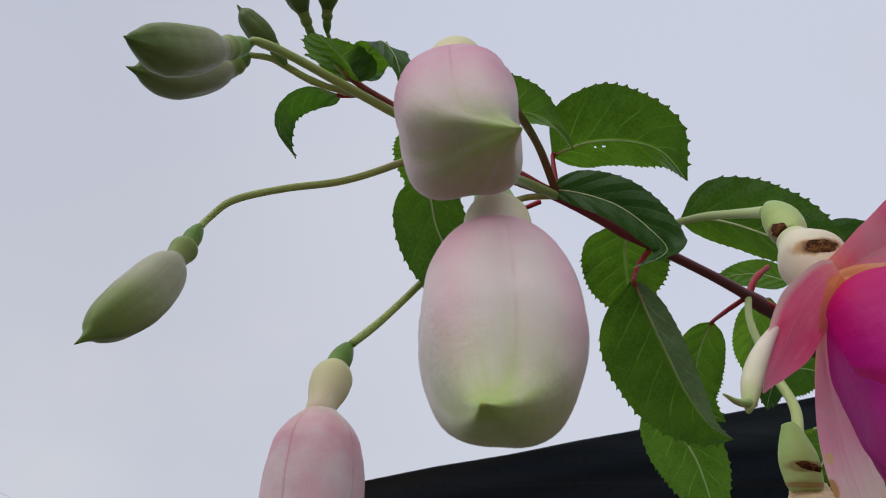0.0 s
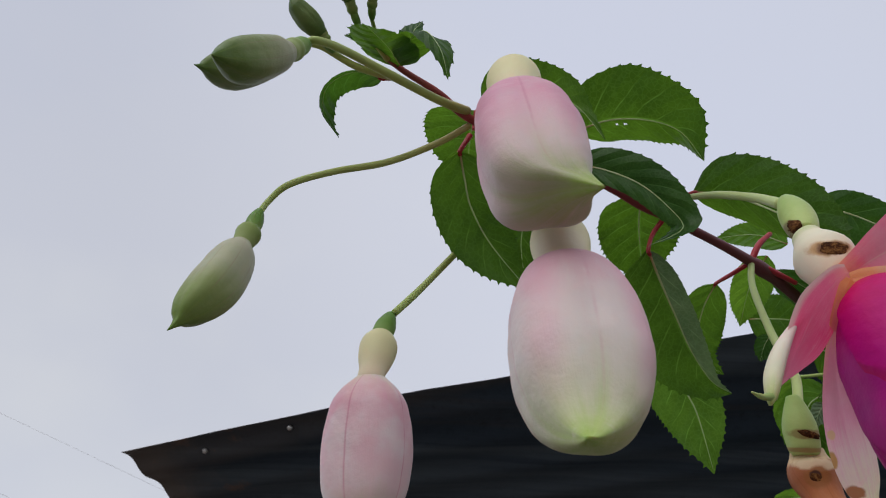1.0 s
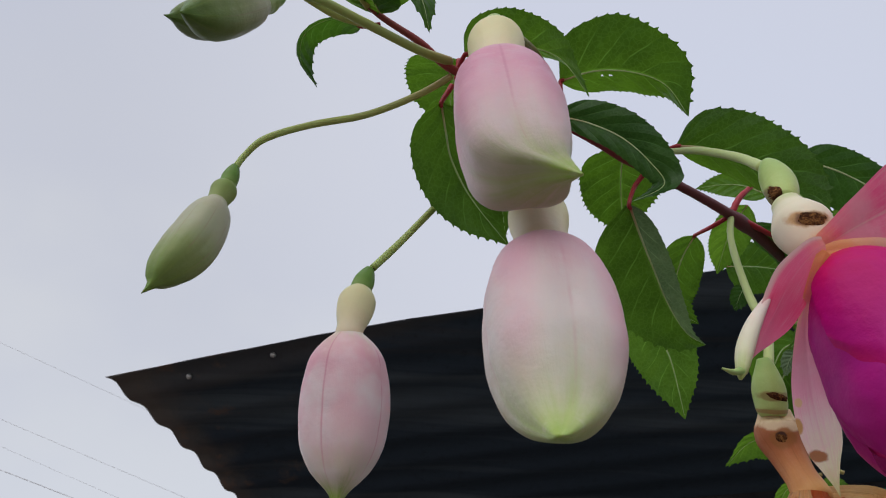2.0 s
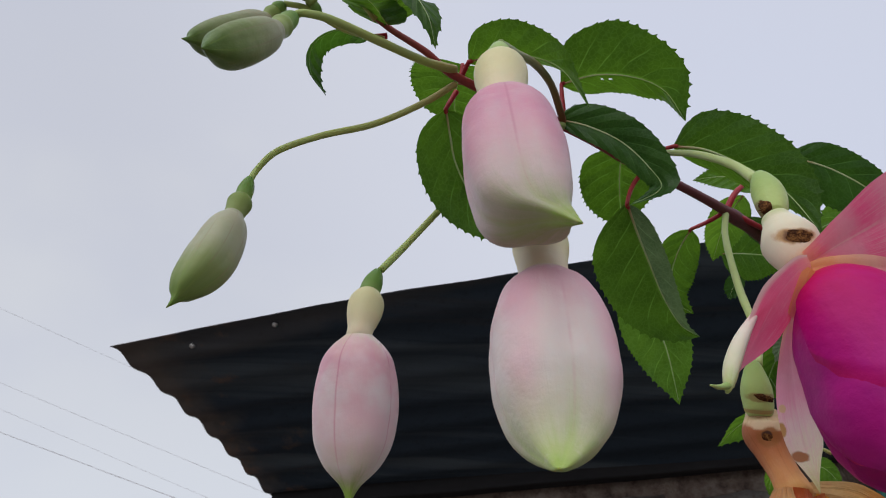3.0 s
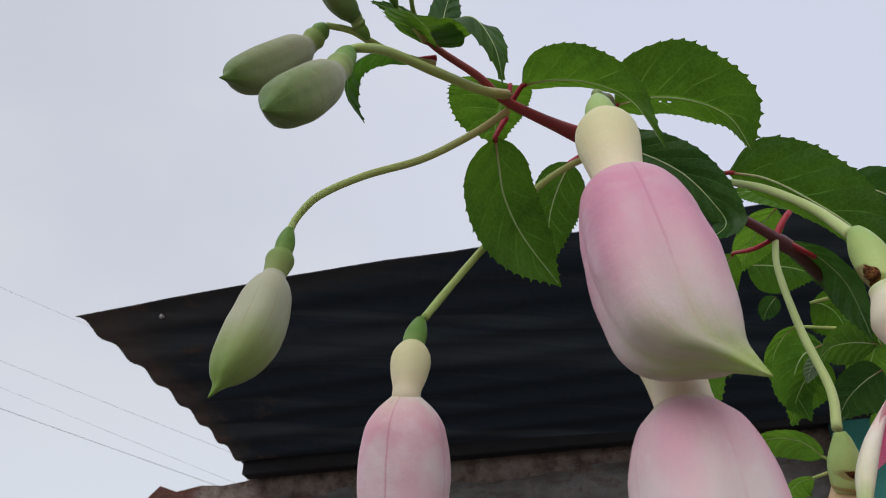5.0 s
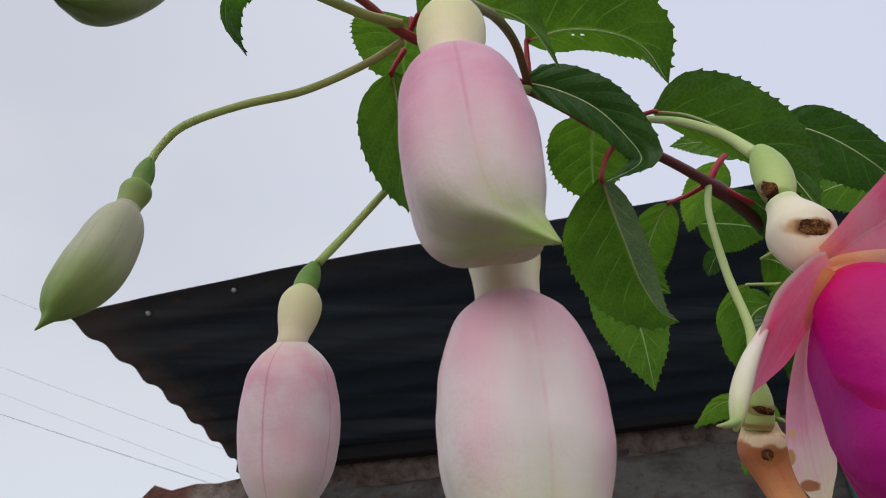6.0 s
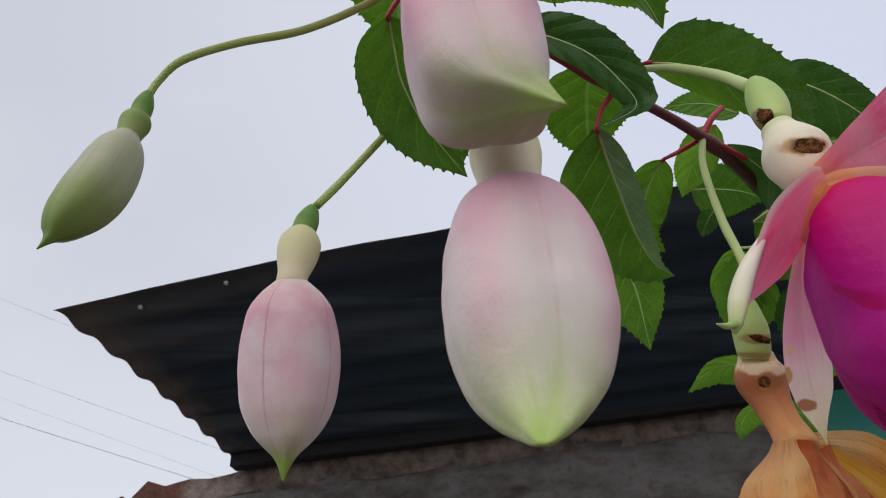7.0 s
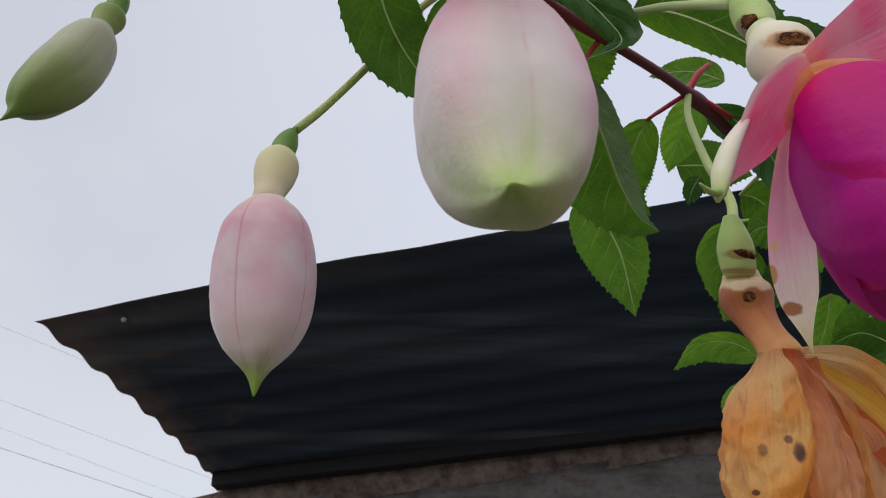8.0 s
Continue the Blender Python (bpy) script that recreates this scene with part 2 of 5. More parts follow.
    if wrinkle:
        # long folds run down the shrivelled flesh
        rel = m.math("ADD", m.math("MULTIPLY", rel, 0.6), m.math("MULTIPLY", m.noise(1.0, 3.0, 0.5, stretch=(1.6, 11.0, 1.0), space="UV"), wrinkle))
    nrm = m.bump(rel, relief, dents)
    if share:
        m.see_through(m.mix(0.06, col, (1.0, 1.0, 0.9)), share, nrm)
    return m.m


sepal_pink = flesh_material("bud_pink_white", [(0.0, (0.68, 0.56, 0.38)), (0.07, (0.74, 0.46, 0.47)), (0.18, (0.75, 0.40, 0.48)), (0.42, (0.77, 0.50, 0.56)), (0.62, (0.78, 0.57, 0.60)), (0.78, (0.70, 0.61, 0.52)), (0.86, (0.48, 0.50, 0.25)), (0.92, (0.29, 0.42, 0.08)), (1.0, (0.20, 0.37, 0.04))], 0.46, (0.58, 0.13, 0.24), (0.80, 0.70, 0.71), 0.85, rep=1, sheen=0.07)
sepal_near = flesh_material("bud_pale_pink", [(0.0, (0.625, 0.484, 0.363)), (0.05, (0.643, 0.329, 0.389)), (0.16, (0.670, 0.398, 0.449)), (0.34, (0.687, 0.535, 0.535)), (0.54, (0.687, 0.605, 0.571)), (0.72, (0.615, 0.588, 0.450)), (0.87, (0.43, 0.485, 0.215)), (1.0, (0.32, 0.445, 0.10))], 0.22, (0.595, 0.250, 0.326), (0.749, 0.691, 0.653), 0.3, seam_green=(0.413, 0.528, 0.163), keel=(0.701, 0.384, 0.461), sheen=0.06)
sepal_hook = flesh_material("bud_rosy", [(0.0, (0.62, 0.47, 0.37)), (0.05, (0.66, 0.27, 0.37)), (0.30, (0.66, 0.28, 0.385)), (0.55, (0.65, 0.41, 0.455)), (0.72, (0.59, 0.48, 0.455)), (0.86, (0.396, 0.413, 0.241)), (0.94, (0.310, 0.396, 0.120)), (1.0, (0.258, 0.404, 0.060))], 0.4, (0.516, 0.172, 0.258), (0.628, 0.447, 0.490), 0.7, seam_green=(0.378, 0.430, 0.172), keel=(0.550, 0.249, 0.335), sheen=0.06)
sepal_green = flesh_material("bud_green_white", [(0.0, (0.46, 0.46, 0.32)), (0.42, (0.40, 0.42, 0.27)), (0.66, (0.25, 0.31, 0.11)), (1.0, (0.12, 0.22, 0.028))], 0.45, (0.34, 0.22, 0.16), (0.46, 0.40, 0.30), 0.5, seam_green=(0.20, 0.31, 0.055), rep=2, sheen=0.07)
sepal_leafy = flesh_material("bud_leafy_green", [(0.0, (0.37, 0.37, 0.25)), (0.26, (0.29, 0.31, 0.18)), (0.5, (0.18, 0.235, 0.075)), (1.0, (0.07, 0.15, 0.018))], 0.4, (0.28, 0.20, 0.13), (0.34, 0.32, 0.22), 0.4, seam_green=(0.15, 0.25, 0.04), rep=2, sheen=0.05)
sepal_small = flesh_material("bud_small_green", [(0.0, (0.10, 0.17, 0.04)), (0.5, (0.14, 0.20, 0.06)), (1.0, (0.07, 0.14, 0.03))], 0.2, (0.05, 0.10, 0.02))
ovary_green = flesh_material("ovary_green", [(0.0, (0.13, 0.25, 0.05)), (0.6, (0.14, 0.27, 0.05)), (1.0, (0.22, 0.34, 0.09))])
ovary_pale = flesh_material("ovary_pale_green", [(0.0, (0.32, 0.48, 0.16)), (1.0, (0.42, 0.55, 0.20))])
tube_cream = flesh_material("tube_cream", [(0.0, (0.66, 0.62, 0.33)), (0.5, (0.74, 0.68, 0.40)), (1.0, (0.76, 0.64, 0.46))])
tube_lime = flesh_material("tube_lime", [(0.0, (0.20, 0.30, 0.07)), (1.0, (0.30, 0.36, 0.13))])
ovary_scabby = flesh_material("ovary_scabby", [(0.0, (0.32, 0.46, 0.14)), (1.0, (0.46, 0.56, 0.20))], marks=[((65.7, 97.9, 1608.8), ((0.924, -0.281, -0.259), (0.024, -0.632, 0.774), (0.381, 0.722, 0.577)), (2.6, 2.2, 6.0), (0.2, 0.12, 0.05), 0.8), ((67.0, 126.7, 1578.7), ((0.900, -0.342, -0.269), (0.036, -0.558, 0.829), (0.434, 0.756, 0.490)), (3.6, 1.1, 6.0), (0.26, 0.17, 0.06), 0.75), ((66.8, 129.4, 1576.6), ((0.902, -0.344, -0.261), (0.038, -0.539, 0.841), (0.430, 0.769, 0.474)), (5.0, 0.55, 6.0), (0.42, 0.24, 0.1), 0.7)])
tube_ivory = flesh_material("tube_ivory", [(0.0, (0.56, 0.61, 0.32)), (0.12, (0.74, 0.69, 0.50)), (0.6, (0.80, 0.71, 0.55)), (0.88, (0.82, 0.66, 0.50)), (1.0, (0.84, 0.46, 0.26))], marks=[((66.4, 90.2, 1596.3), ((0.909, -0.317, -0.269), (0.024, -0.604, 0.797), (0.415, 0.731, 0.542)), (4.0, 1.75, 6.0), (0.52, 0.25, 0.06), 0.8), ((66.8, 90.2, 1596.3), ((0.909, -0.319, -0.270), (0.024, -0.604, 0.797), (0.417, 0.730, 0.541)), (3.1, 1.5, 6.0), (0.14, 0.05, 0.02), 0.9)], relief=0.15)
flower_sepal = flesh_material("flower_sepal_pink", [(0.0, (0.94, 0.34, 0.30)), (0.18, (0.94, 0.15, 0.32)), (0.50, (0.90, 0.045, 0.21)), (0.85, (0.94, 0.18, 0.34)), (1.0, (0.76, 0.30, 0.36))], 0.3, (0.94, 0.36, 0.46), (0.93, 0.20, 0.36), 0.4, share=0.5, edge=(0.86, 0.62, 0.58), vk=2.5)
flower_sepal_wide = flesh_material("flower_sepal_rosy", [(0.0, (0.94, 0.36, 0.22)), (0.10, (0.94, 0.15, 0.28)), (0.30, (0.92, 0.075, 0.26)), (0.48, (0.94, 0.27, 0.40)), (0.62, (0.92, 0.085, 0.28)), (1.0, (0.78, 0.24, 0.34))], 0.45, (0.88, 0.50, 0.48), (0.82, 0.32, 0.42), 0.7, share=0.45, vk=2.5)
flower_sepal_pale = flesh_material("flower_sepal_pale", [(0.0, (0.84, 0.42, 0.18)), (0.14, (0.84, 0.38, 0.22)), (0.26, (0.86, 0.24, 0.36)), (0.50, (0.90, 0.36, 0.50)), (0.66, (0.93, 0.64, 0.62)), (0.84, (0.93, 0.85, 0.60)), (1.0, (0.72, 0.72, 0.28))], 0.3, (0.80, 0.24, 0.40), (0.88, 0.50, 0.60), 0.6, share=0.72, vk=2.5, throat=(0.86, 0.50, 0.20), marks=[((67.7, 118.6, 1562.0), ((0.876, -0.401, -0.269), (0.041, -0.493, 0.869), (0.481, 0.772, 0.415)), (1.7, 1.3, 25.0), (0.42, 0.13, 0.03), 0.95), ((63.1, 113.1, 1565.5), ((0.887, -0.375, -0.270), (0.039, -0.522, 0.852), (0.460, 0.767, 0.448)), (0.8, 1.7, 25.0), (0.58, 0.27, 0.06), 0.95), ((62.6, 109.0, 1568.4), ((0.886, -0.366, -0.284), (0.036, -0.557, 0.830), (0.462, 0.746, 0.480)), (0.7, 1.0, 25.0), (0.78, 0.5, 0.16), 0.7)])
flower_sepal_band = flesh_material("flower_sepal_orange", [(0.0, (0.84, 0.40, 0.16)), (0.25, (0.86, 0.48, 0.22)), (0.45, (0.82, 0.40, 0.32)), (0.7, (0.80, 0.22, 0.30)), (1.0, (0.80, 0.40, 0.40))], 0.4, (0.80, 0.20, 0.28), (0.88, 0.56, 0.40), 0.6, share=0.4, vk=2.5)
sepal_roll = flesh_material("sepal_rolled_cream", [(0.0, (0.74, 0.26, 0.34)), (0.25, (0.78, 0.56, 0.54)), (0.5, (0.80, 0.73, 0.62)), (0.82, (0.76, 0.75, 0.52)), (1.0, (0.50, 0.62, 0.20))])
corolla_mat = flesh_material("corolla_magenta", [(0.0, (0.66, 0.012, 0.05)), (0.10, (0.66, 0.003, 0.13)), (0.35, (0.60, 0.003, 0.20)), (0.80, (0.54, 0.003, 0.25)), (1.0, (0.60, 0.004, 0.17))], 0.12, (0.58, 0.02, 0.26), (0.58, 0.006, 0.26), 0.5, rough=0.45, share=0.3)
corolla_deep = flesh_material("corolla_purple", [(0.0, (0.62, 0.006, 0.20)), (0.40, (0.54, 0.010, 0.29)), (1.0, (0.48, 0.006, 0.23))], 0.2, (0.40, 0.03, 0.26), (0.36, 0.010, 0.22), 0.6, rough=0.45, share=0.3)
tube_brown = flesh_material("tube_wilted_brown", [(0.0, (0.78, 0.66, 0.40)), (0.12, (0.74, 0.56, 0.32)), (0.18, (0.36, 0.12, 0.055)), (0.50, (0.46, 0.155, 0.055)), (0.80, (0.64, 0.28, 0.10)), (0.95, (0.82, 0.44, 0.16)), (1.0, (0.74, 0.36, 0.11))], 0.25, (0.20, 0.06, 0.02), (0.50, 0.20, 0.06), 0.55, rough=0.45, rep=6, marks=[((67.2, 127.9, 1572.4), ((0.897, -0.358, -0.261), (0.039, -0.523, 0.851), (0.441, 0.773, 0.455)), (5.5, 1.3, 6.0), (0.78, 0.64, 0.42), 0.75), ((67.3, 129.3, 1570.4), ((0.897, -0.362, -0.256), (0.040, -0.509, 0.860), (0.441, 0.781, 0.442)), (2.6, 2.3, 6.0), (0.34, 0.13, 0.04), 0.9), ((66.8, 129.1, 1570.8), ((0.898, -0.359, -0.255), (0.040, -0.511, 0.859), (0.438, 0.781, 0.445)), (1.2, 1.0, 6.0), (0.05, 0.022, 0.016), 0.95)])
wilt_tan = flesh_material("petal_wilted_tan", [(0.0, (0.78, 0.42, 0.18)), (0.22, (0.90, 0.56, 0.24)), (0.45, (0.86, 0.36, 0.07)), (0.7, (0.92, 0.47, 0.11)), (1.0, (0.88, 0.36, 0.06))], 0.15, (0.46, 0.14, 0.03), (0.88, 0.60, 0.26), 0.6, rough=0.38, share=0.4, spots=0.5, rep=3, marks=[((65.1, 127.1, 1540.0), ((0.882, -0.427, -0.198), (0.053, -0.327, 0.943), (0.468, 0.843, 0.266)), (1.2, 2.2, 12.0), (0.07, 0.035, 0.045), 0.9), ((63.4, 125.9, 1542.0), ((0.886, -0.417, -0.202), (0.052, -0.344, 0.938), (0.460, 0.841, 0.283)), (0.8, 0.8, 12.0), (0.16, 0.08, 0.08), 0.8), ((59.2, 127.0, 1540.9), ((0.899, -0.394, -0.189), (0.053, -0.331, 0.942), (0.434, 0.857, 0.277)), (0.9, 1.2, 12.0), (0.22, 0.1, 0.06), 0.7), ((56.9, 129.0, 1534.7), ((0.906, -0.389, -0.167), (0.056, -0.282, 0.958), (0.420, 0.877, 0.234)), (0.7, 0.5, 12.0), (0.1, 0.04, 0.02), 0.9), ((63.1, 124.2, 1549.9), ((0.889, -0.400, -0.223), (0.048, -0.402, 0.914), (0.455, 0.824, 0.339)), (1.2, 4.5, 12.0), (0.9, 0.62, 0.26), 0.5)], relief=0.9, dents=0.0016, wrinkle=1.1)
wilt_orange = flesh_material("petal_wilted_orange", [(0.0, (0.68, 0.15, 0.035)), (0.35, (0.86, 0.37, 0.15)), (0.7, (0.88, 0.45, 0.22)), (1.0, (0.84, 0.37, 0.14))], 0.2, (0.50, 0.10, 0.03), (0.82, 0.46, 0.22), 0.45, rough=0.42, share=0.45, spots=0.6, rep=3, relief=0.8, dents=0.0012, wrinkle=1.0)
wilt_red = flesh_material("petal_wilted_red", [(0.0, (0.70, 0.14, 0.03)), (0.5, (0.74, 0.16, 0.045)), (1.0, (0.70, 0.20, 0.06))], 0.2, (0.46, 0.06, 0.02), (0.78, 0.34, 0.14), 0.4, rough=0.42, share=0.45, rep=3, relief=0.8, wrinkle=1.0)
wilt_yellow = flesh_material("petal_wilted_yellow", [(0.0, (0.90, 0.46, 0.03)), (1.0, (0.88, 0.44, 0.05))], 0.2, (0.60, 0.18, 0.02), (0.84, 0.50, 0.10), 0.7, rough=0.42, share=0.5, rep=2, relief=0.7, wrinkle=0.8)
m = Mat("scab_brown", rough=0.9, spec=0.1)
m.color(m.ramp(m.noise(1100.0, 4.0, 0.7), [(0.34, (0.020, 0.008, 0.005)), (0.5, (0.075, 0.028, 0.010)), (0.64, (0.22, 0.10, 0.03)), (0.76, (0.36, 0.19, 0.07))]))
m.bump(m.noise(1600.0, 4.0, 0.7), 0.8, 0.0004)
scar_mat = m.m

m = Mat("rusty_sheet_metal", rough=0.9, spec=0.12)
rust = m.smooth(m.noise(5.0, 6.0, 0.65, stretch=(0.08, 2.2, 1.0), spin=0.238), 0.52, 0.70)
col = m.mix(m.math("MULTIPLY", rust, 0.4), (0.030, 0.043, 0.063), (0.066, 0.056, 0.052))
col = m.mix(m.math("MULTIPLY", m.smooth(m.noise(60.0, 4.0, 0.7), 0.5, 0.8), 0.4), col, (0.012, 0.012, 0.014))
col = m.mix(m.math("MULTIPLY", m.smooth(m.noise(2.2, 5.0, 0.62, stretch=(0.07, 4.6, 1.0), spin=0.238), 0.46, 0.66), 0.6), col, (0.092, 0.112, 0.134))
# brown rust creeps in from the short edge
edge_run = m.node("ShaderNodeVectorMath")
edge_run.operation = "DOT_PRODUCT"
edge_run.inputs[1].default_value = (0.972, -0.236, 0.0)
m.put(m.tc.outputs["Object"], edge_run.inputs[0])
creep = m.math("ADD", edge_run.outputs["Value"], m.math("MULTIPLY", m.math("SUBTRACT", m.noise(14.0, 4.0, 0.6), 0.5), 0.16))
col = m.mix(m.math("MULTIPLY", m.smooth(creep, -0.83, -0.97), 0.7), col, (0.150, 0.122, 0.105))
# the first corrugation's brighter face is put into the colour as a front band
front_run = m.node("ShaderNodeVectorMath")
front_run.operation = "DOT_PRODUCT"
front_run.inputs[1].default_value = (0.338, 0.910, -0.240)
m.put(m.tc.outputs["Object"], front_run.inputs[0])
fringe = m.math("ADD", front_run.outputs["Value"], m.math("MULTIPLY", m.math("SUBTRACT", m.noise(5.0, 4.0, 0.6), 0.5), 0.10))
FRONT = 0.338 * -0.703 + 0.910 * 1.356 - 0.240 * 2.300
col = m.mix(m.math("MULTIPLY", m.smooth(fringe, FRONT + 0.125, FRONT + 0.085), 0.45), col, (0.092, 0.082, 0.080))
patch = m.smooth(m.noise(9.0, 5.0, 0.65), 0.58, 0.70)
col = m.mix(m.math("MULTIPLY", m.math("MULTIPLY", patch, m.smooth(creep, -0.55, -0.95)), 0.7), col, (0.16, 0.10, 0.075))
m.color(col)
m.bump(m.noise(120.0, 4.0), 0.3, 0.002)
sheet_mat = m.m

# red clay is bare where the plaster has fallen off the wall's end
m = Mat("old_mud_brick", rough=0.95, spec=0.1)
col = m.ramp(m.noise(7.0, 6.0, 0.65, stretch=(1.0, 1.0, 2.2)), [(0.30, (0.075, 0.060, 0.057)), (0.45, (0.14, 0.128, 0.124)), (0.60, (0.20, 0.193, 0.188)), (0.74, (0.125, 0.084, 0.072))])
col = m.mix(m.math("MULTIPLY", m.smooth(m.noise(40.0, 4.0, 0.7), 0.52, 0.7), 0.6), col, (0.12, 0.075, 0.06))
end_run = m.node("ShaderNodeVectorMath")
end_run.operation = "DOT_PRODUCT"
end_run.inputs[1].default_value = (0.982, -0.190, 0.0)
m.put(m.tc.outputs["Object"], end_run.inputs[0])
bare = m.math("ADD", end_run.outputs["Value"], m.math("MULTIPLY", m.math("SUBTRACT", m.noise(11.0, 4.0, 0.6), 0.5), 0.12))
col = m.mix(m.math("MULTIPLY", m.smooth(bare, -0.948, -1.008), 0.85), col, m.mix(m.noise(45.0, 4.0, 0.7), (0.075, 0.030, 0.024), (0.21, 0.085, 0.065)))
m.color(col)
m.bump(m.noise(25.0, 6.0, 0.7), 0.8, 0.03)
wall_mat = m.m

m = Mat("red_clay_brick", rough=0.95, spec=0.1)
col = m.ramp(m.noise(22.0, 5.0, 0.7), [(0.32, (0.07, 0.052, 0.048)), (0.5, (0.19, 0.145, 0.125)), (0.66, (0.27, 0.23, 0.21)), (0.8, (0.17, 0.09, 0.07))])
end_run = m.node("ShaderNodeVectorMath")
end_run.operation = "DOT_PRODUCT"
end_run.inputs[1].default_value = (0.982, -0.190, 0.0)
m.put(m.tc.outputs["Object"], end_run.inputs[0])
bare = m.math("ADD", end_run.outputs["Value"], m.math("MULTIPLY", m.math("SUBTRACT", m.noise(11.0, 4.0, 0.6), 0.5), 0.12))
col = m.mix(m.math("MULTIPLY", m.smooth(bare, -0.948, -1.008), 0.85), col, m.mix(m.noise(45.0, 4.0, 0.7), (0.075, 0.030, 0.024), (0.21, 0.085, 0.065)))
m.color(col)
m.bump(m.noise(60.0, 6.0, 0.7), 0.9, 0.02)
course_mat = m.m

m = Mat("sooty_beam", rough=0.8, spec=0.15)
m.color(m.mix(m.noise(14.0, 4.0, 0.6, stretch=(0.3, 3.0, 3.0)), (0.012, 0.013, 0.017), (0.030, 0.028, 0.030)))
m.bump(m.noise(40.0, 4.0), 0.4, 0.004)
beam_mat = m.m

m = Mat("teal_paint", rough=0.5, spec=0.3)
m.color(m.mix(m.smooth(m.noise(9.0, 4.0), 0.4, 0.7), (0.06, 0.26, 0.22), (0.09, 0.34, 0.29)))
m.bump(m.noise(60.0, 3.0), 0.2, 0.003)
teal_mat = m.m

m = Mat("trodden_earth", rough=0.95, spec=0.1)
m.color(m.ramp(m.noise(3.0, 8.0, 0.65), [(0.35, (0.15, 0.13, 0.11)), (0.6, (0.23, 0.20, 0.17)), (0.75, (0.13, 0.13, 0.08))]))
m.bump(m.noise(14.0, 6.0), 0.6, 0.03)
earth_mat = m.m

m = Mat("cable_rubber", rough=0.6, spec=0.2)
m.color(m.mix(m.noise(4.0, 3.0), (0.56, 0.56, 0.59), (0.64, 0.64, 0.67)))
wire_mat = m.m

m = Mat("nail_zinc", rough=0.35, spec=0.5, Metallic=0.7)
m.color(m.mix(m.noise(300.0, 3.0), (0.45, 0.45, 0.46), (0.62, 0.62, 0.63)))
nail_mat = m.m


# ---- shapes ----
MM = 0.001


def mm(p):
    return Vector(p) * MM


def part(name, bm, material, parent, label=""):
    """Links a bmesh as one smooth mesh object under a thing or a part."""
    me = bpy.data.meshes.new(name)
    bm.to_mesh(me)
    bm.free()
    me.materials.append(material)
    for p in me.polygons:
        p.use_smooth = True
    ob = new(name, me)
    if parent:
        ob.parent = parent
        ob.matrix_parent_inverse = Matrix.Translation(-parent.location)
    return tagged(ob, label)


def through_points(pts, n):
    """n + 1 points on a smooth line through all of pts (centripetal)."""
    pts = [Vector(p) for p in pts]
    if len(pts) == 2:
        return [pts[0].lerp(pts[1], i / n) for i in range(n + 1)]
    k = [0.0]
    for a, b in zip(pts, pts[1:]):
        k.append(k[-1] + max((b - a).length, 1e-6) ** 0.5)
    tang = []
    for i in range(len(pts)):
        a, b = max(i - 1, 0), min(i + 1, len(pts) - 1)
        tang.append((pts[b] - pts[a]) / (k[b] - k[a]))
    # even steps along the length
    fine, seg_n = [], 24
    for i in range(len(pts) - 1):
        h = k[i + 1] - k[i]
        for j in range(seg_n + (i == len(pts) - 2)):
            s = j / seg_n
            a, b, c, d = 2 * s**3 - 3 * s**2 + 1, s**3 - 2 * s**2 + s, 3 * s**2 - 2 * s**3, s**3 - s**2
            fine.append(pts[i] * a + tang[i] * (h * b) + pts[i + 1] * c + tang[i + 1] * (h * d))
    run = [0.0]
    for a, b in zip(fine, fine[1:]):
        run.append(run[-1] + (b - a).length)
    out, j = [], 0
    for i in range(n + 1):
        want = run[-1] * i / n
        while j < len(run) - 2 and run[j + 1] < want:
            j += 1
        f = (want - run[j]) / max(run[j + 1] - run[j], 1e-9)
        out.append(fine[j].lerp(fine[j + 1], min(max(f, 0), 1)))
    return out


def frames_along(line, hint=(0.31, -0.9, 0.3)):
    """A pair of cross directions at each point of a line, carried along without twist."""
    out, a = [], Vector(hint)
    for i in range(len(line)):
        t = (line[min(i + 1, len(line) - 1)] - line[max(i - 1, 0)]).normalized()
        a = (a - t * a.dot(t)).normalized()
        out.append((a.copy(), t.cross(a)))
    return out


def rings_mesh(line, radius, seg=20, shape=None, hint=(0.31, -0.9, 0.3), sepals=1, ends=True, fixed=None):
    """A tube round a line; radius(u) in metres, shape(u, angle) a factor. UV: u along, v round."""
    bm = bmesh.new()
    uvl = bm.loops.layers.uv.new("UVMap")
    if fixed:
        a0 = (Vector(hint) - fixed * fixed.dot(Vector(hint))).normalized()
        fr = [(a0, fixed.cross(a0))] * len(line)
    else:
        fr = frames_along(line, hint)
    n = len(line) - 1
    rows = []
    for i, c in enumerate(line):
        u = i / n
        r = radius(u)
        row = []
        for j in range(seg):
            a = 2 * math.pi * j / seg
            k = r * (shape(u, a) if shape else 1.0)
            row.append(bm.verts.new(c + (fr[i][0] * math.cos(a) + fr[i][1] * math.sin(a)) * k))
        rows.append(row)
    for i in range(n):
        for j in range(seg):
            f = bm.faces.new((rows[i][j], rows[i][(j + 1) % seg], rows[i + 1][(j + 1) % seg], rows[i + 1][j]))
            for lp, (uu, vv) in zip(f.loops, ((i, j), (i, j + 1), (i + 1, j + 1), (i + 1, j))):
                lp[uvl].uv = (uu / n, sepals * vv / seg)
    if ends:
        for row, uu in ((rows[0][::-1], 0.0), (rows[-1], 1.0)):
            f = bm.faces.new(row)
            for lp in f.loops:
                lp[uvl].uv = (uu, 0.25)
    return bm


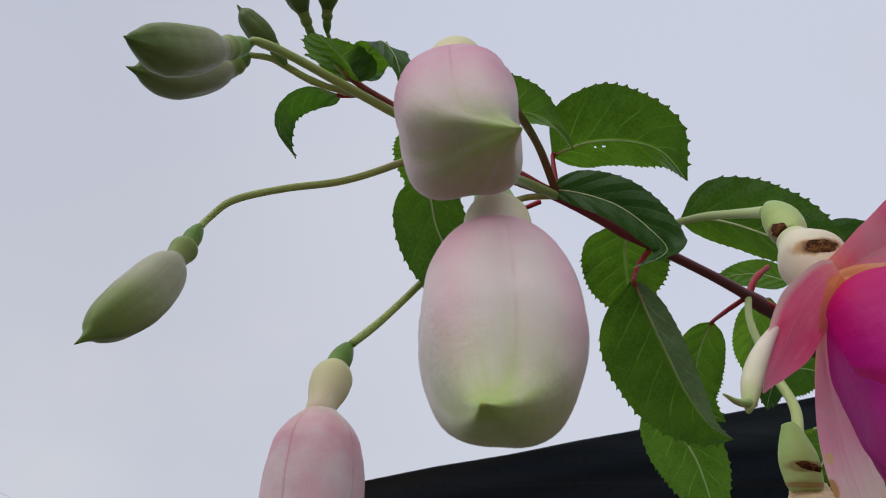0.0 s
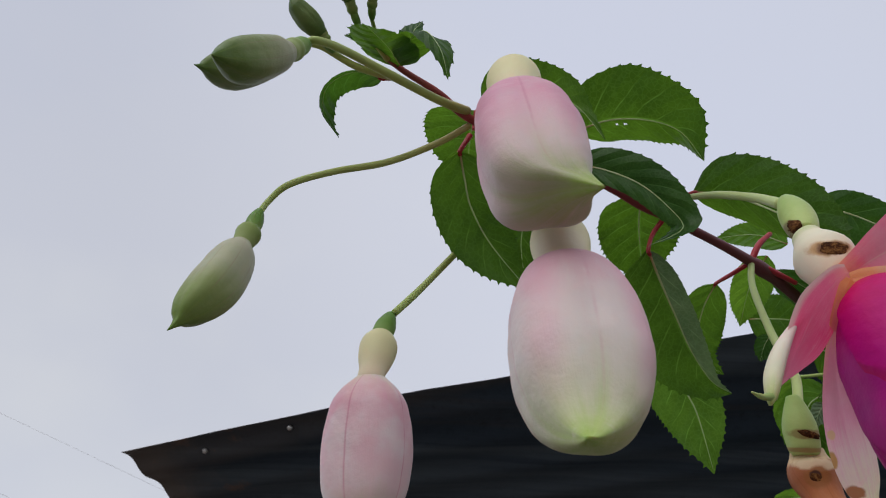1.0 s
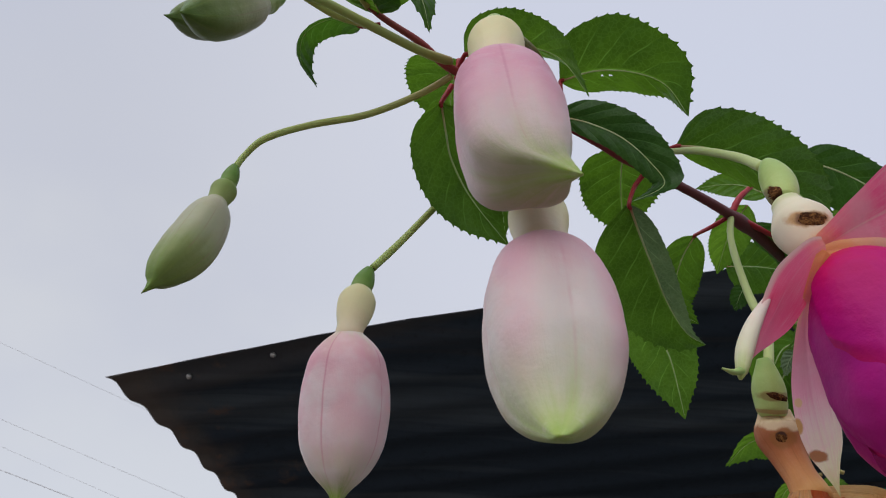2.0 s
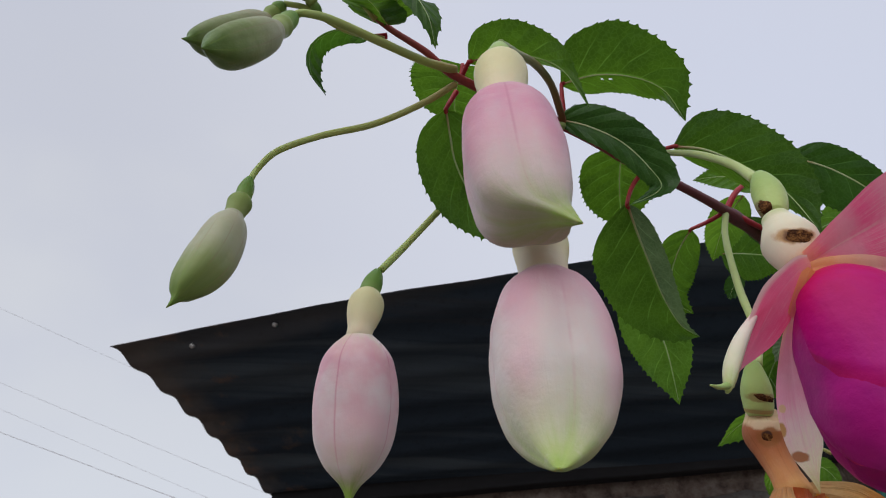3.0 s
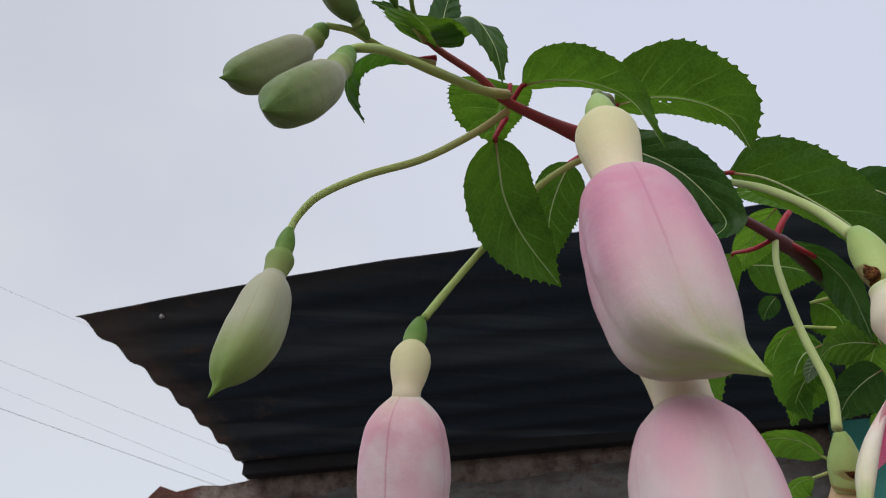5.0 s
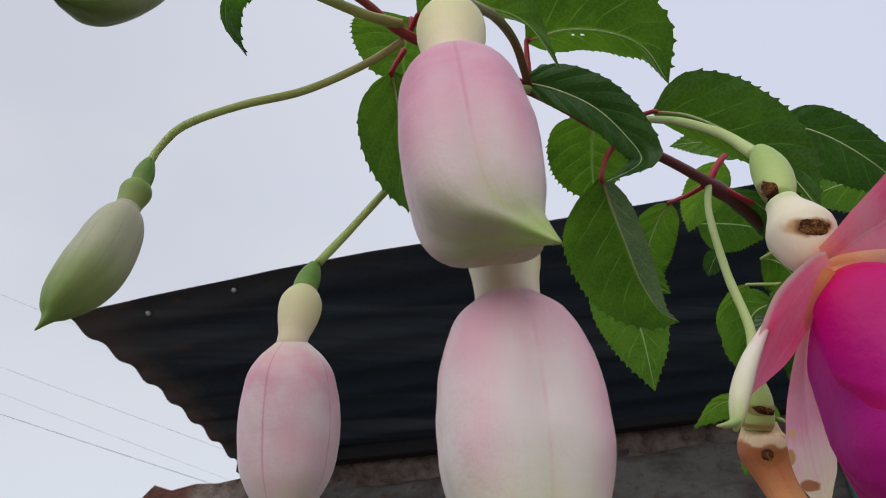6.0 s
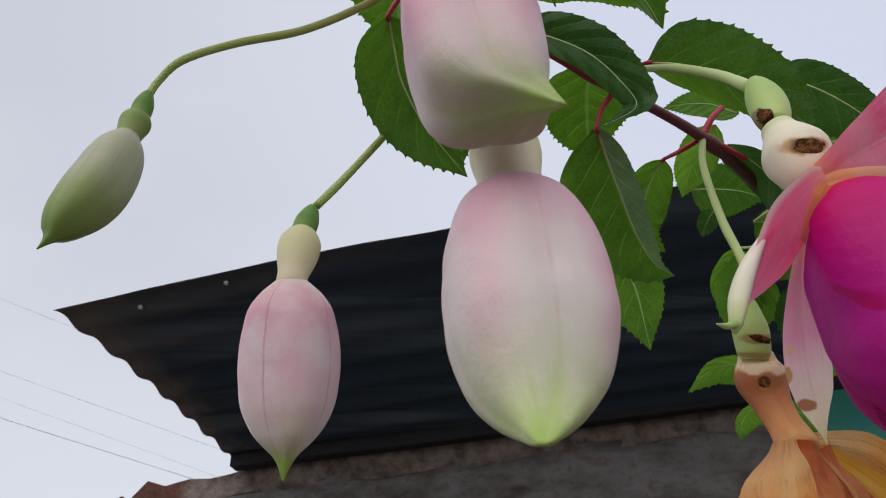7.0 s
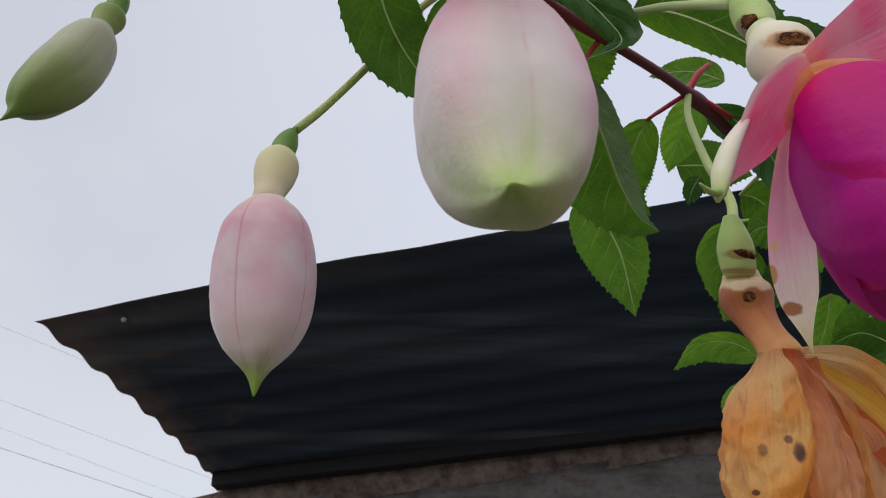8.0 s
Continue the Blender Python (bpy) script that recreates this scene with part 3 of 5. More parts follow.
def lerp_table(table):
    """A smooth function through (u, value) pairs."""
    us, vs = [p[0] for p in table], [p[1] for p in table]

    def f(u):
        for i in range(len(us) - 1):
            if u <= us[i + 1] or i == len(us) - 2:
                s = min(max((u - us[i]) / (us[i + 1] - us[i]), 0), 1)
                d0 = (vs[i + 1] - vs[max(i - 1, 0)]) / (us[i + 1] - us[max(i - 1, 0)])
                d1 = (vs[min(i + 2, len(vs) - 1)] - vs[i]) / (us[min(i + 2, len(us) - 1)] - us[i])
                h = us[i + 1] - us[i]
                return (2 * s**3 - 3 * s**2 + 1) * vs[i] + (s**3 - 2 * s**2 + s) * h * d0 + (3 * s**2 - 2 * s**3) * vs[i + 1] + (s**3 - s**2) * h * d1
    return f


def stalk(name, pts, r0, r1, material, parent, label="", seg=12, n=None, swell=()):
    """A tapered stalk through points in millimetres; radii in millimetres."""
    line = through_points([mm(p) for p in pts], n or 12 * (len(pts) - 1))
    wob = noise.noise
    width = lerp_table(swell) if swell else (lambda u: r0 + (r1 - r0) * u)
    seed = Vector(pts[0]) * 0.13
    return part(name, rings_mesh(line, lambda u: MM * width(u) * (1 + 0.08 * wob(seed + Vector((u * 9, 0, 0)))), seg), material, parent, label)


LEAF = lerp_table([(0, 0.05), (0.05, 0.50), (0.15, 0.87), (0.31, 1.01), (0.45, 1.0), (0.62, 0.87), (0.78, 0.58), (0.90, 0.25), (1.0, 0.015)])
SPOON = lerp_table([(0, 0.42), (0.2, 0.58), (0.42, 0.84), (0.60, 1.0), (0.72, 0.98), (0.83, 0.70), (0.92, 0.30), (0.96, 0.13), (1.0, 0.04)])
CROWN = lerp_table([(0, 0.44), (0.07, 0.58), (0.16, 0.72), (0.3, 0.90), (0.45, 1.0), (0.62, 0.90), (0.82, 0.50), (0.93, 0.22), (1.0, 0.04)])
HANG = lerp_table([(0, 0.36), (0.2, 0.36), (0.35, 0.58), (0.5, 0.90), (0.64, 1.0), (0.78, 0.86), (0.86, 0.52), (0.94, 0.20), (1.0, 0.03)])
FAN = lerp_table([(0, 0.34), (0.1, 0.46), (0.2, 0.62), (0.45, 1.0), (0.7, 0.95), (0.9, 0.5), (1.0, 0.05)])


def blade(name, rib, left, right, material, parent, label="", profile=LEAF, teeth=0, bulge=0.18, wave=0.0, rows=108, cols=8, at=0.45, holes=(), upper=None):
    """A curved sheet round a midrib: rib points and the two margin points beside its widest place, in millimetres."""
    line = through_points([mm(p) for p in rib], rows)
    k = round(at * rows)
    sides = [mm(left) - line[k], mm(right) - line[k]]
    bm = bmesh.new()
    uvl = bm.loops.layers.uv.new("UVMap")
    nrm = sides[1].cross(line[k + 1] - line[k - 1])
    if (sides[1] - sides[0]).length > 1e-4:
        nrm = (sides[1] - sides[0]).cross(line[k + 1] - line[k - 1])
    nrm = nrm.normalized()
    tk = (line[k + 1] - line[k - 1]).normalized()
    seed = Vector(rib[0]) * 0.21
    grid = []
    for i, c in enumerate(line):
        u = i / rows
        t = (line[min(i + 1, rows)] - line[max(i - 1, 0)]).normalized()
        turn = tk.rotation_difference(t)
        w = max(profile(u), 0.01)
        row = []
        for j in range(-cols, cols + 1):
            v = abs(j) / cols
            s = turn @ sides[0 if j < 0 else 1]
            s = s - t * s.dot(t)
            ww = w
            fwd = 0.0
            if teeth and abs(j) == cols and 0.07 < u < 0.97:
                ph = (u * teeth) % 1.0
                spike = max(0.0, 1 - abs(ph - 0.5) * 5.0)
                size = 0.75 + 0.5 * noise.noise(seed + Vector((math.floor(u * teeth) * 3.1, j, 0)))
                ww += 0.075 * spike * size
                fwd = 0.0008 * spike
            bow = bulge * (v - v * v) * s.length * w
            flut = wave * s.length * v * v * noise.noise(seed + Vector((u * 5.0, 0.7 * (j > 0), 4.0)))
            row.append(bm.verts.new(c + s * (ww * v) + (turn @ nrm) * (bow + flut) + t * fwd))
        grid.append(row)
    for i, j in holes:
        # gnawed holes have ragged rims
        rim = (grid[i][j], grid[i][j + 1], grid[i + 1][j + 1], grid[i + 1][j])
        core = sum((p.co for p in rim), Vector()) / 4
        for n, p in enumerate(rim):
            p.co = core + (p.co - core) * (0.62 + 0.5 * noise.noise(Vector((i * 1.7, j * 0.9, n * 2.3))))
    for i in range(rows):
        for j in range(2 * cols):
            if (i, j) in holes:
                continue
            f = bm.faces.new((grid[i][j], grid[i][j + 1], grid[i + 1][j + 1], grid[i + 1][j]))
            for lp, (a, b) in zip(f.loops, ((i, j), (i, j + 1), (i + 1, j + 1), (i + 1, j))):
                lp[uvl].uv = (a / rows, b / (2 * cols))
    ob = part(name, bm, material, parent, label)
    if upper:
        # one half is turned to its upper side; sky sheen is painted as paler colour
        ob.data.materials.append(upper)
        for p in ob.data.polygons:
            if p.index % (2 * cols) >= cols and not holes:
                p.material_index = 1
    return ob, line, nrm


def leaf(rib, left, right, petiole, material, label="", teeth=20, bulge=0.2, wave=0.12, red=True, holes=(), upper=None):
    """A toothed leaf with its midrib and, where petiole points are given, its stalk."""
    ob, line, nrm = blade("leaf", rib, left, right, material, plant, label, LEAF, teeth, bulge, wave, holes=holes, upper=upper)
    span = (mm(rib[0]) - mm(rib[-1])).length
    r = min(0.4, 0.008 * span / MM)
    part("midrib", rings_mesh(line[:-3], lambda u: MM * r * (1.0 - 0.82 * u), 8), rib_mat, ob)
    if petiole:
        stalk("petiole", [*petiole, rib[0], tuple(line[3] / MM)], 0.8, 0.6, red_mat if red else lime_mat, ob, "red leaf stalk" if red else "")
    return ob


def bud(pts, sizes, mats, label, outline=None, turn=(0.31, -0.9, 0.3), beak=0.10, full=0.55, square=0.05, blunt=0.0, hook=2.6, nose=0.12, oblique=0.0, broad=0.0):
    """A closed flower bud. pts: top of ovary, ovary end, tube end, body middle, tip (mm); sizes: radii of ovary, tube, neck, body (mm)."""
    ov, tb, nk, bd = [s * MM for s in sizes]
    p = [mm(q) for q in pts]
    axis = (p[3] - p[2]).normalized()
    tall = (p[4] - p[2]).dot(axis)
    lean = p[4] - p[2] - axis * tall
    # the body stands straight on its neck, and only the beak leans
    body_line = []
    for i in range(73):
        u = i / 72
        k = max(0.0, (u - 0.2) / 0.8) ** hook
        body_line.append(p[2] + axis * tall * u + lean * k)
    table = lerp_table([(0, nk / bd), (0.03, nk / bd * 1.10), (0.07, 0.64 + 0.09 * broad), (0.14, 0.80 + 0.06 * broad), (0.24, 0.91 + 0.03 * broad), (full * 0.74, 0.972), (full, 1.0), (full + 0.12, 0.955 + 0.02 * blunt), (0.75, 0.79 + 0.10 * blunt), (0.85, 0.50 + 0.17 * blunt), (1 - beak, 0.25 + 0.08 * blunt), (1 - beak * 0.55, nose), (1.0, 0.02)])
    if outline:
        table = lerp_table(outline)

    if oblique:
        # or its lower half slopes over to a tip that stands off the middle
        body_line = [p[2] + axis * tall * i / 72 + lean * (max(0.0, 1 - table(i / 72)) ** oblique if i / 72 > full else 0.0) for i in range(73)]

    def ridge(u, a):
        c = math.cos(4 * a)
        return 1 + square * c * (0.3 + 1.2 * u) * min(1, u * 6) - 0.022 * max(0, -c) ** 12 * math.sin(math.pi * min(u * 1.15, 1)) + 0.016 * noise.noise(Vector((math.cos(a) * 2.5, math.sin(a) * 2.5, u * 9 + pts[0][0]))) * min(1, u * 5)

    body = part("bud", rings_mesh(body_line, lambda u: bd * table(u), 56, ridge, turn, 4, True, axis), mats[2], plant, label)
    tube_line = through_points([p[1], p[1].lerp(p[2], 0.5), p[2], p[2] + axis * nk * 0.3], 24)
    tube_r = lerp_table([(0, ov * 0.90), (0.07, ov * 0.5 + tb * 0.44), (0.22, tb * 0.97), (0.38, tb), (0.58, tb * 0.90), (0.82, nk * 0.98), (1.0, nk * 0.99)])
    part("flower_tube", rings_mesh(tube_line, tube_r, 28, None, turn), mats[1], body, "smooth cream tube" if mats[1] is tube_cream else "")
    ov_line = through_points([p[0], p[0].lerp(p[1], 0.5), p[1], p[1].lerp(p[2], 0.06)], 14)
    ov_r = lerp_table([(0, ov * 0.42), (0.2, ov * 0.70), (0.5, ov * 0.96), (0.75, ov), (1.0, ov * 0.93)])
    part("ovary", rings_mesh(ov_line, ov_r, 24, None, turn), mats[0], body, "small green ovary")
    return body


# ---- ground, shed and wires ----
def box_part(name, corner, ax, ay, az, material, parent, label="", rough=0.0, cuts=1, kind=""):
    """A block from a corner and three edges, its faces cut and roughened."""
    bm = bmesh.new()
    c, ax, ay, az = Vector(corner), Vector(ax), Vector(ay), Vector(az)
    vs = [bm.verts.new(c + ax * i + ay * j + az * k) for k in (0, 1) for j in (0, 1) for i in (0, 1)]
    for q in ((0, 2, 3, 1), (4, 5, 7, 6), (0, 1, 5, 4), (2, 6, 7, 3), (0, 4, 6, 2), (1, 3, 7, 5)):
        bm.faces.new([vs[i] for i in q])
    if cuts > 1:
        bmesh.ops.subdivide_edges(bm, edges=bm.edges[:], cuts=cuts, use_grid_fill=True)
    if rough:
        for v in bm.verts:
            v.co += Vector(noise.turbulence_vector(v.co * 9.0, 3, False)) * rough
    return part(name, bm, material, parent, label)


bm = bmesh.new()
bmesh.ops.create_grid(bm, x_segments=60, y_segments=60, size=1.0)
for v in bm.verts:
    far = max(abs(v.co.x), abs(v.co.y))
    k = 4.0 * far + 1500.0 * far**6
    v.co = Vector((v.co.x / max(far, 1e-6) * k, v.co.y / max(far, 1e-6) * k, 0.03 * noise.noise(v.co * 40) if far < 0.5 else -0.02))
ground = part("ground", bm, earth_mat, None, "bare trodden earth round the shed")
tagged(ground, category="ground", kind="structure")

shed = tagged(new("shed"), "low shed with a dark rusty corrugated roof sheet", "shed")
shed.location = (0.55, 1.75, 0.0)
CORNER = Vector((-0.703, 1.356, 2.300))
ALONG = Vector((0.972, -0.236, 0.0)).normalized()
ACROSS = Vector((0.226, 0.608, -0.160)).normalized()
UP = ALONG.cross(ACROSS).normalized()
PITCH, WIDE, LONG = 0.090, 1.02, 2.6


def worn(a):
    """How far the short edge has worn back, by the distance from the corner."""
    return 0.022 * math.sin(math.pi * min(max(a, 0.0) / 0.70, 1.0)) ** 0.8


def sagging(a, b):
    """How far the sheet droops towards its corner."""
    return -0.027 * max(0.0, 1 - b / 0.55) ** 1.3 * max(0.0, 1 - a / 0.7)


def ripple(a, b):
    """Height of the corrugation, trodden flatter away from the short edge."""
    return (0.0042 + 0.0021 * math.exp(-b / 0.22) + 0.0016 * noise.noise(Vector((a * 4, b * 1.3, 7.0)))) * math.sin(2 * math.pi * a / PITCH)


def roof_sheet(corner, wide, length, label):
    """A thin corrugated sheet; its waves run along."""
    bm = bmesh.new()
    na, nb = round(wide / PITCH * 10), 40
    layers = []
    for lift in (0.0, 0.0012):
        rows = []
        for i in range(na + 1):
            a = wide * i / na
            row = []
            for j in range(nb + 1):
                b = length * j / nb
                sag = sagging(a, b)
                dent = 0.0012 * noise.noise(Vector((a * 6, b * 3, 2.0)))
                row.append(bm.verts.new(corner + ACROSS * (a + 0.004 * noise.noise(Vector((b * 7, 3, 1))) * (i == 0)) + ALONG * (b + (0.005 * noise.noise(Vector((a * 9, 1, 5))) + worn(a)) * max(0.0, 1 - j / 4)) + UP * (ripple(a, b) + sag + dent + lift)))
            rows.append(row)
        layers.append(rows)
    lo, hi = layers
    for i in range(na):
        for j in range(nb):
            bm.faces.new((lo[i][j], lo[i][j + 1], lo[i + 1][j + 1], lo[i + 1][j]))
            bm.faces.new((hi[i][j], hi[i + 1][j], hi[i + 1][j + 1], hi[i][j + 1]))
    for i in range(na):
        bm.faces.new((lo[i][0], lo[i + 1][0], hi[i + 1][0], hi[i][0]))
        bm.faces.new((lo[i][nb], hi[i][nb], hi[i + 1][nb], lo[i + 1][nb]))
    for j in range(nb):
        bm.faces.new((lo[0][j], hi[0][j], hi[0][j + 1], lo[0][j + 1]))
        bm.faces.new((lo[na][j], lo[na][j + 1], hi[na][j + 1], hi[na][j]))
    return part("roof_sheet", bm, sheet_mat, shed, label)


roof = roof_sheet(CORNER, WIDE, LONG, "dark rusty corrugated metal roof sheet")

WALL_TOP = CORNER - ALONG * 0.02 + ACROSS * 0.695 - UP * 0.010
FLAT_ALONG = ALONG * 1.27 + ACROSS * 0.062
FLAT_ALONG = Vector((FLAT_ALONG.x, FLAT_ALONG.y, 0)).normalized()
FLAT_IN = Vector((-FLAT_ALONG.y, FLAT_ALONG.x, 0))
COURSE = 0.045
wall_foot = Vector((WALL_TOP.x, WALL_TOP.y, -0.02)) - FLAT_ALONG * 0.62
wall = box_part("wall", wall_foot, FLAT_ALONG * 3.5, FLAT_IN * 0.22, (0, 0, WALL_TOP.z - COURSE + 0.02), wall_mat, shed, "grey weathered plaster wall", 0.012, 40)
course = box_part("brick_course", wall_foot + Vector((0, 0, WALL_TOP.z - COURSE)) - FLAT_IN * 0.003, FLAT_ALONG * 3.5, FLAT_IN * 0.23, (0, 0, COURSE + 0.022), course_mat, shed, "crumbling reddish clay course on the wall", 0.016, 60)
beam = box_part("beam", WALL_TOP + Vector((0, 0, -0.012)) - FLAT_IN * 0.055 + FLAT_ALONG * 0.03, FLAT_ALONG * 2.6, FLAT_IN * 0.04, (0, 0, 0.05), beam_mat, shed, "dark roof beam along the wall", 0.003, 10)
# its uncovered end has crumbled
for ob in (wall, course):
    for v in ob.data.vertices:
        s = (v.co - wall_foot).dot(FLAT_ALONG)
        if v.co.z > 1.6 and s < 0.64:
            k = (0.64 - s) / 0.64
            gone = 0.004 + 0.085 * k**1.3 + 0.06 * k * noise.noise(Vector((s * 17, 0, 3))) + 0.045 * noise.noise(Vector((s * 41, 0, 8)))
            v.co.z -= max(gone, 0) * (v.co.z - 1.6) / (WALL_TOP.z - 1.6)


def dome_nail(s, a, label):
    """A roofing nail's washer and point, seen from below."""
    at = CORNER + ALONG * s + ACROSS * a + UP * (sagging(a, s) + ripple(a, s) - 0.003)
    line = [at + UP * h for h in (-0.006, -0.005, -0.003, 0.0, 0.006)]
    bm = rings_mesh(line, lerp_table([(0, 0.0015), (0.25, 0.0035), (0.5, 0.0055), (0.8, 0.006), (1, 0.0015)]), 14)
    return part("nail", bm, nail_mat, roof, label)


for s, a in ((0.162, 0.042), (0.352, 0.030), (1.379, 0.156)):
    dome_nail(s, a, "bright zinc roofing nail")


def wire(a, b, r, sag):
    a, b = Vector(a), Vector(b)
    line = [a.lerp(b, i / 30) - Vector((0, 0, sag * 4 * (i / 30) * (1 - i / 30))) for i in range(31)]
    ob = part("overhead_wire", rings_mesh(line, lambda u: r, 8), wire_mat, None)
    return tagged(ob, "thin grey overhead wire against the sky", "wire", "overhead wires")


wire((-11.89, 7.44, 7.35), (5.04, 12.51, 1.95), 0.0048, 0.0)
wire((-12.68, 6.83, 8.37), (11.10, 14.09, -0.01), 0.0025, 0.0)
wire((-11.68, 7.16, 7.78), (4.71, 12.58, 1.86), 0.002, 0.0)
wire((-8.84, 7.03, 7.80), (0.12, 10.97, 4.71), 0.002, 0.0)

teal = box_part("painted_board", (0.950, 1.650, 0.0), FLAT_ALONG * 0.5, FLAT_IN * 0.03, (0, 0, 2.110), teal_mat, None, "", 0.002, 4)
tagged(teal, "teal painted board leaning on the shed wall", "board")

# ---- the fuchsia ----
plant = tagged(new("fuchsia_plant"), "fuchsia branch with pink-white buds, magenta flower and toothed leaves", "plant")
plant.location = (0.42, 0.52, 0.0)

def throat_tube(name, pts, table, material, parent, label=""):
    """A tube through points (mm) whose radius follows (share of length, mm) pairs."""
    r = lerp_table(table)
    return part(name, rings_mesh(through_points([mm(p) for p in pts], 30), lambda u: r(u) * MM, 28), material, parent, label)


def scab(name, host, at, out_dir, wide_dir, wide, high, thick, parent, label):
    """A cracked crust grown on a host's skin: an oval patch, lumpy in the middle, thin at its ragged rim."""
    n, x = Vector(out_dir).normalized(), Vector(wide_dir).normalized()
    x = (x - n * x.dot(n)).normalized()
    y = n.cross(x)
    skin = BVHTree.FromPolygons([v.co for v in host.data.vertices], [p.vertices for p in host.data.polygons])
    bm = bmesh.new()
    rings, seg = 9, 36
    rows = []
    for i in range(rings + 1):
        row = []
        for j in range(seg):
            a = 2 * math.pi * j / seg
            rr = i / rings * (1 + 0.32 * noise.noise(Vector((math.cos(a) * 1.7, math.sin(a) * 1.7, at[0]))))
            at0 = mm(at) + (x * math.cos(a) * wide * rr + y * math.sin(a) * high * rr) * MM
            hit, nrm, _, _ = skin.ray_cast(at0 + n * 0.02, -n, 0.04)
            if hit is None:
                hit, nrm, _, _ = skin.find_nearest(at0)
            lump = thick * (1 - (i / rings) ** 2) * (0.55 + 0.9 * abs(noise.noise(at0 * 1900))) - 0.05 * (i == rings) + 0.02
            row.append(bm.verts.new(hit + nrm * lump * MM * (1 if nrm.dot(n) > 0 else -1)))
        rows.append(row)
    for i in range(rings):
        for j in range(seg):
            bm.faces.new((rows[i][j], rows[i][(j + 1) % seg], rows[i + 1][(j + 1) % seg], rows[i + 1][j]))
    bmesh.ops.remove_doubles(bm, verts=bm.verts[:], dist=1e-7)
    return part(name, bm, scar_mat, parent, label)


class Skirt:
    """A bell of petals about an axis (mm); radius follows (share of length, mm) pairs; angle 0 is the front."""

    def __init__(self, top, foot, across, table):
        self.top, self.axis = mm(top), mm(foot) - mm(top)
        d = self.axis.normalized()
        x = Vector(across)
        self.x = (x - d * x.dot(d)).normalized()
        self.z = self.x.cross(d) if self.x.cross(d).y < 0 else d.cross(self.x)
        self.r = lerp_table(table)

    def petal(self, mid, half, length, lift, material, parent, label, crumple=0.15):
        rows, cols = 56, 48
        bm = bmesh.new()
        uvl = bm.loops.layers.uv.new("UVMap")
        grid = []
        for i in range(rows + 1):
            row = []
            rough = crumple * min(1, 0.1 + i / rows * 3.5)
            for j in range(cols + 1):
                v = 2 * j / cols - 1
                u = i / rows
                s = u * length * (1 - 0.42 * abs(v) ** 2.4) + 0.012 * noise.noise(Vector((v * 3, mid, 1))) * u
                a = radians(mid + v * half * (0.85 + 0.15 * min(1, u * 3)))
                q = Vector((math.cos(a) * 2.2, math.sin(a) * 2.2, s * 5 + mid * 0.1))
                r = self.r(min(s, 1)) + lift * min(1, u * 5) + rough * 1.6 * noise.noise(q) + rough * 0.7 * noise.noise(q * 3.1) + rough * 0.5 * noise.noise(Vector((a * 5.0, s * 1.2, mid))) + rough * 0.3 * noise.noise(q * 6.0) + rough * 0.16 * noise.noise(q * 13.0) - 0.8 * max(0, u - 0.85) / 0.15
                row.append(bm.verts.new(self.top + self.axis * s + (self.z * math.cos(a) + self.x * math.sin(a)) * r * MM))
            grid.append(row)
        for i in range(rows):
            for j in range(cols):
                f = bm.faces.new((grid[i][j], grid[i][j + 1], grid[i + 1][j + 1], grid[i + 1][j]))
                for lp, (p, w) in zip(f.loops, ((i, j), (i, j + 1), (i + 1, j + 1), (i + 1, j))):
                    lp[uvl].uv = (p / rows, w / cols)
        return part("petal", bm, material, parent, label)


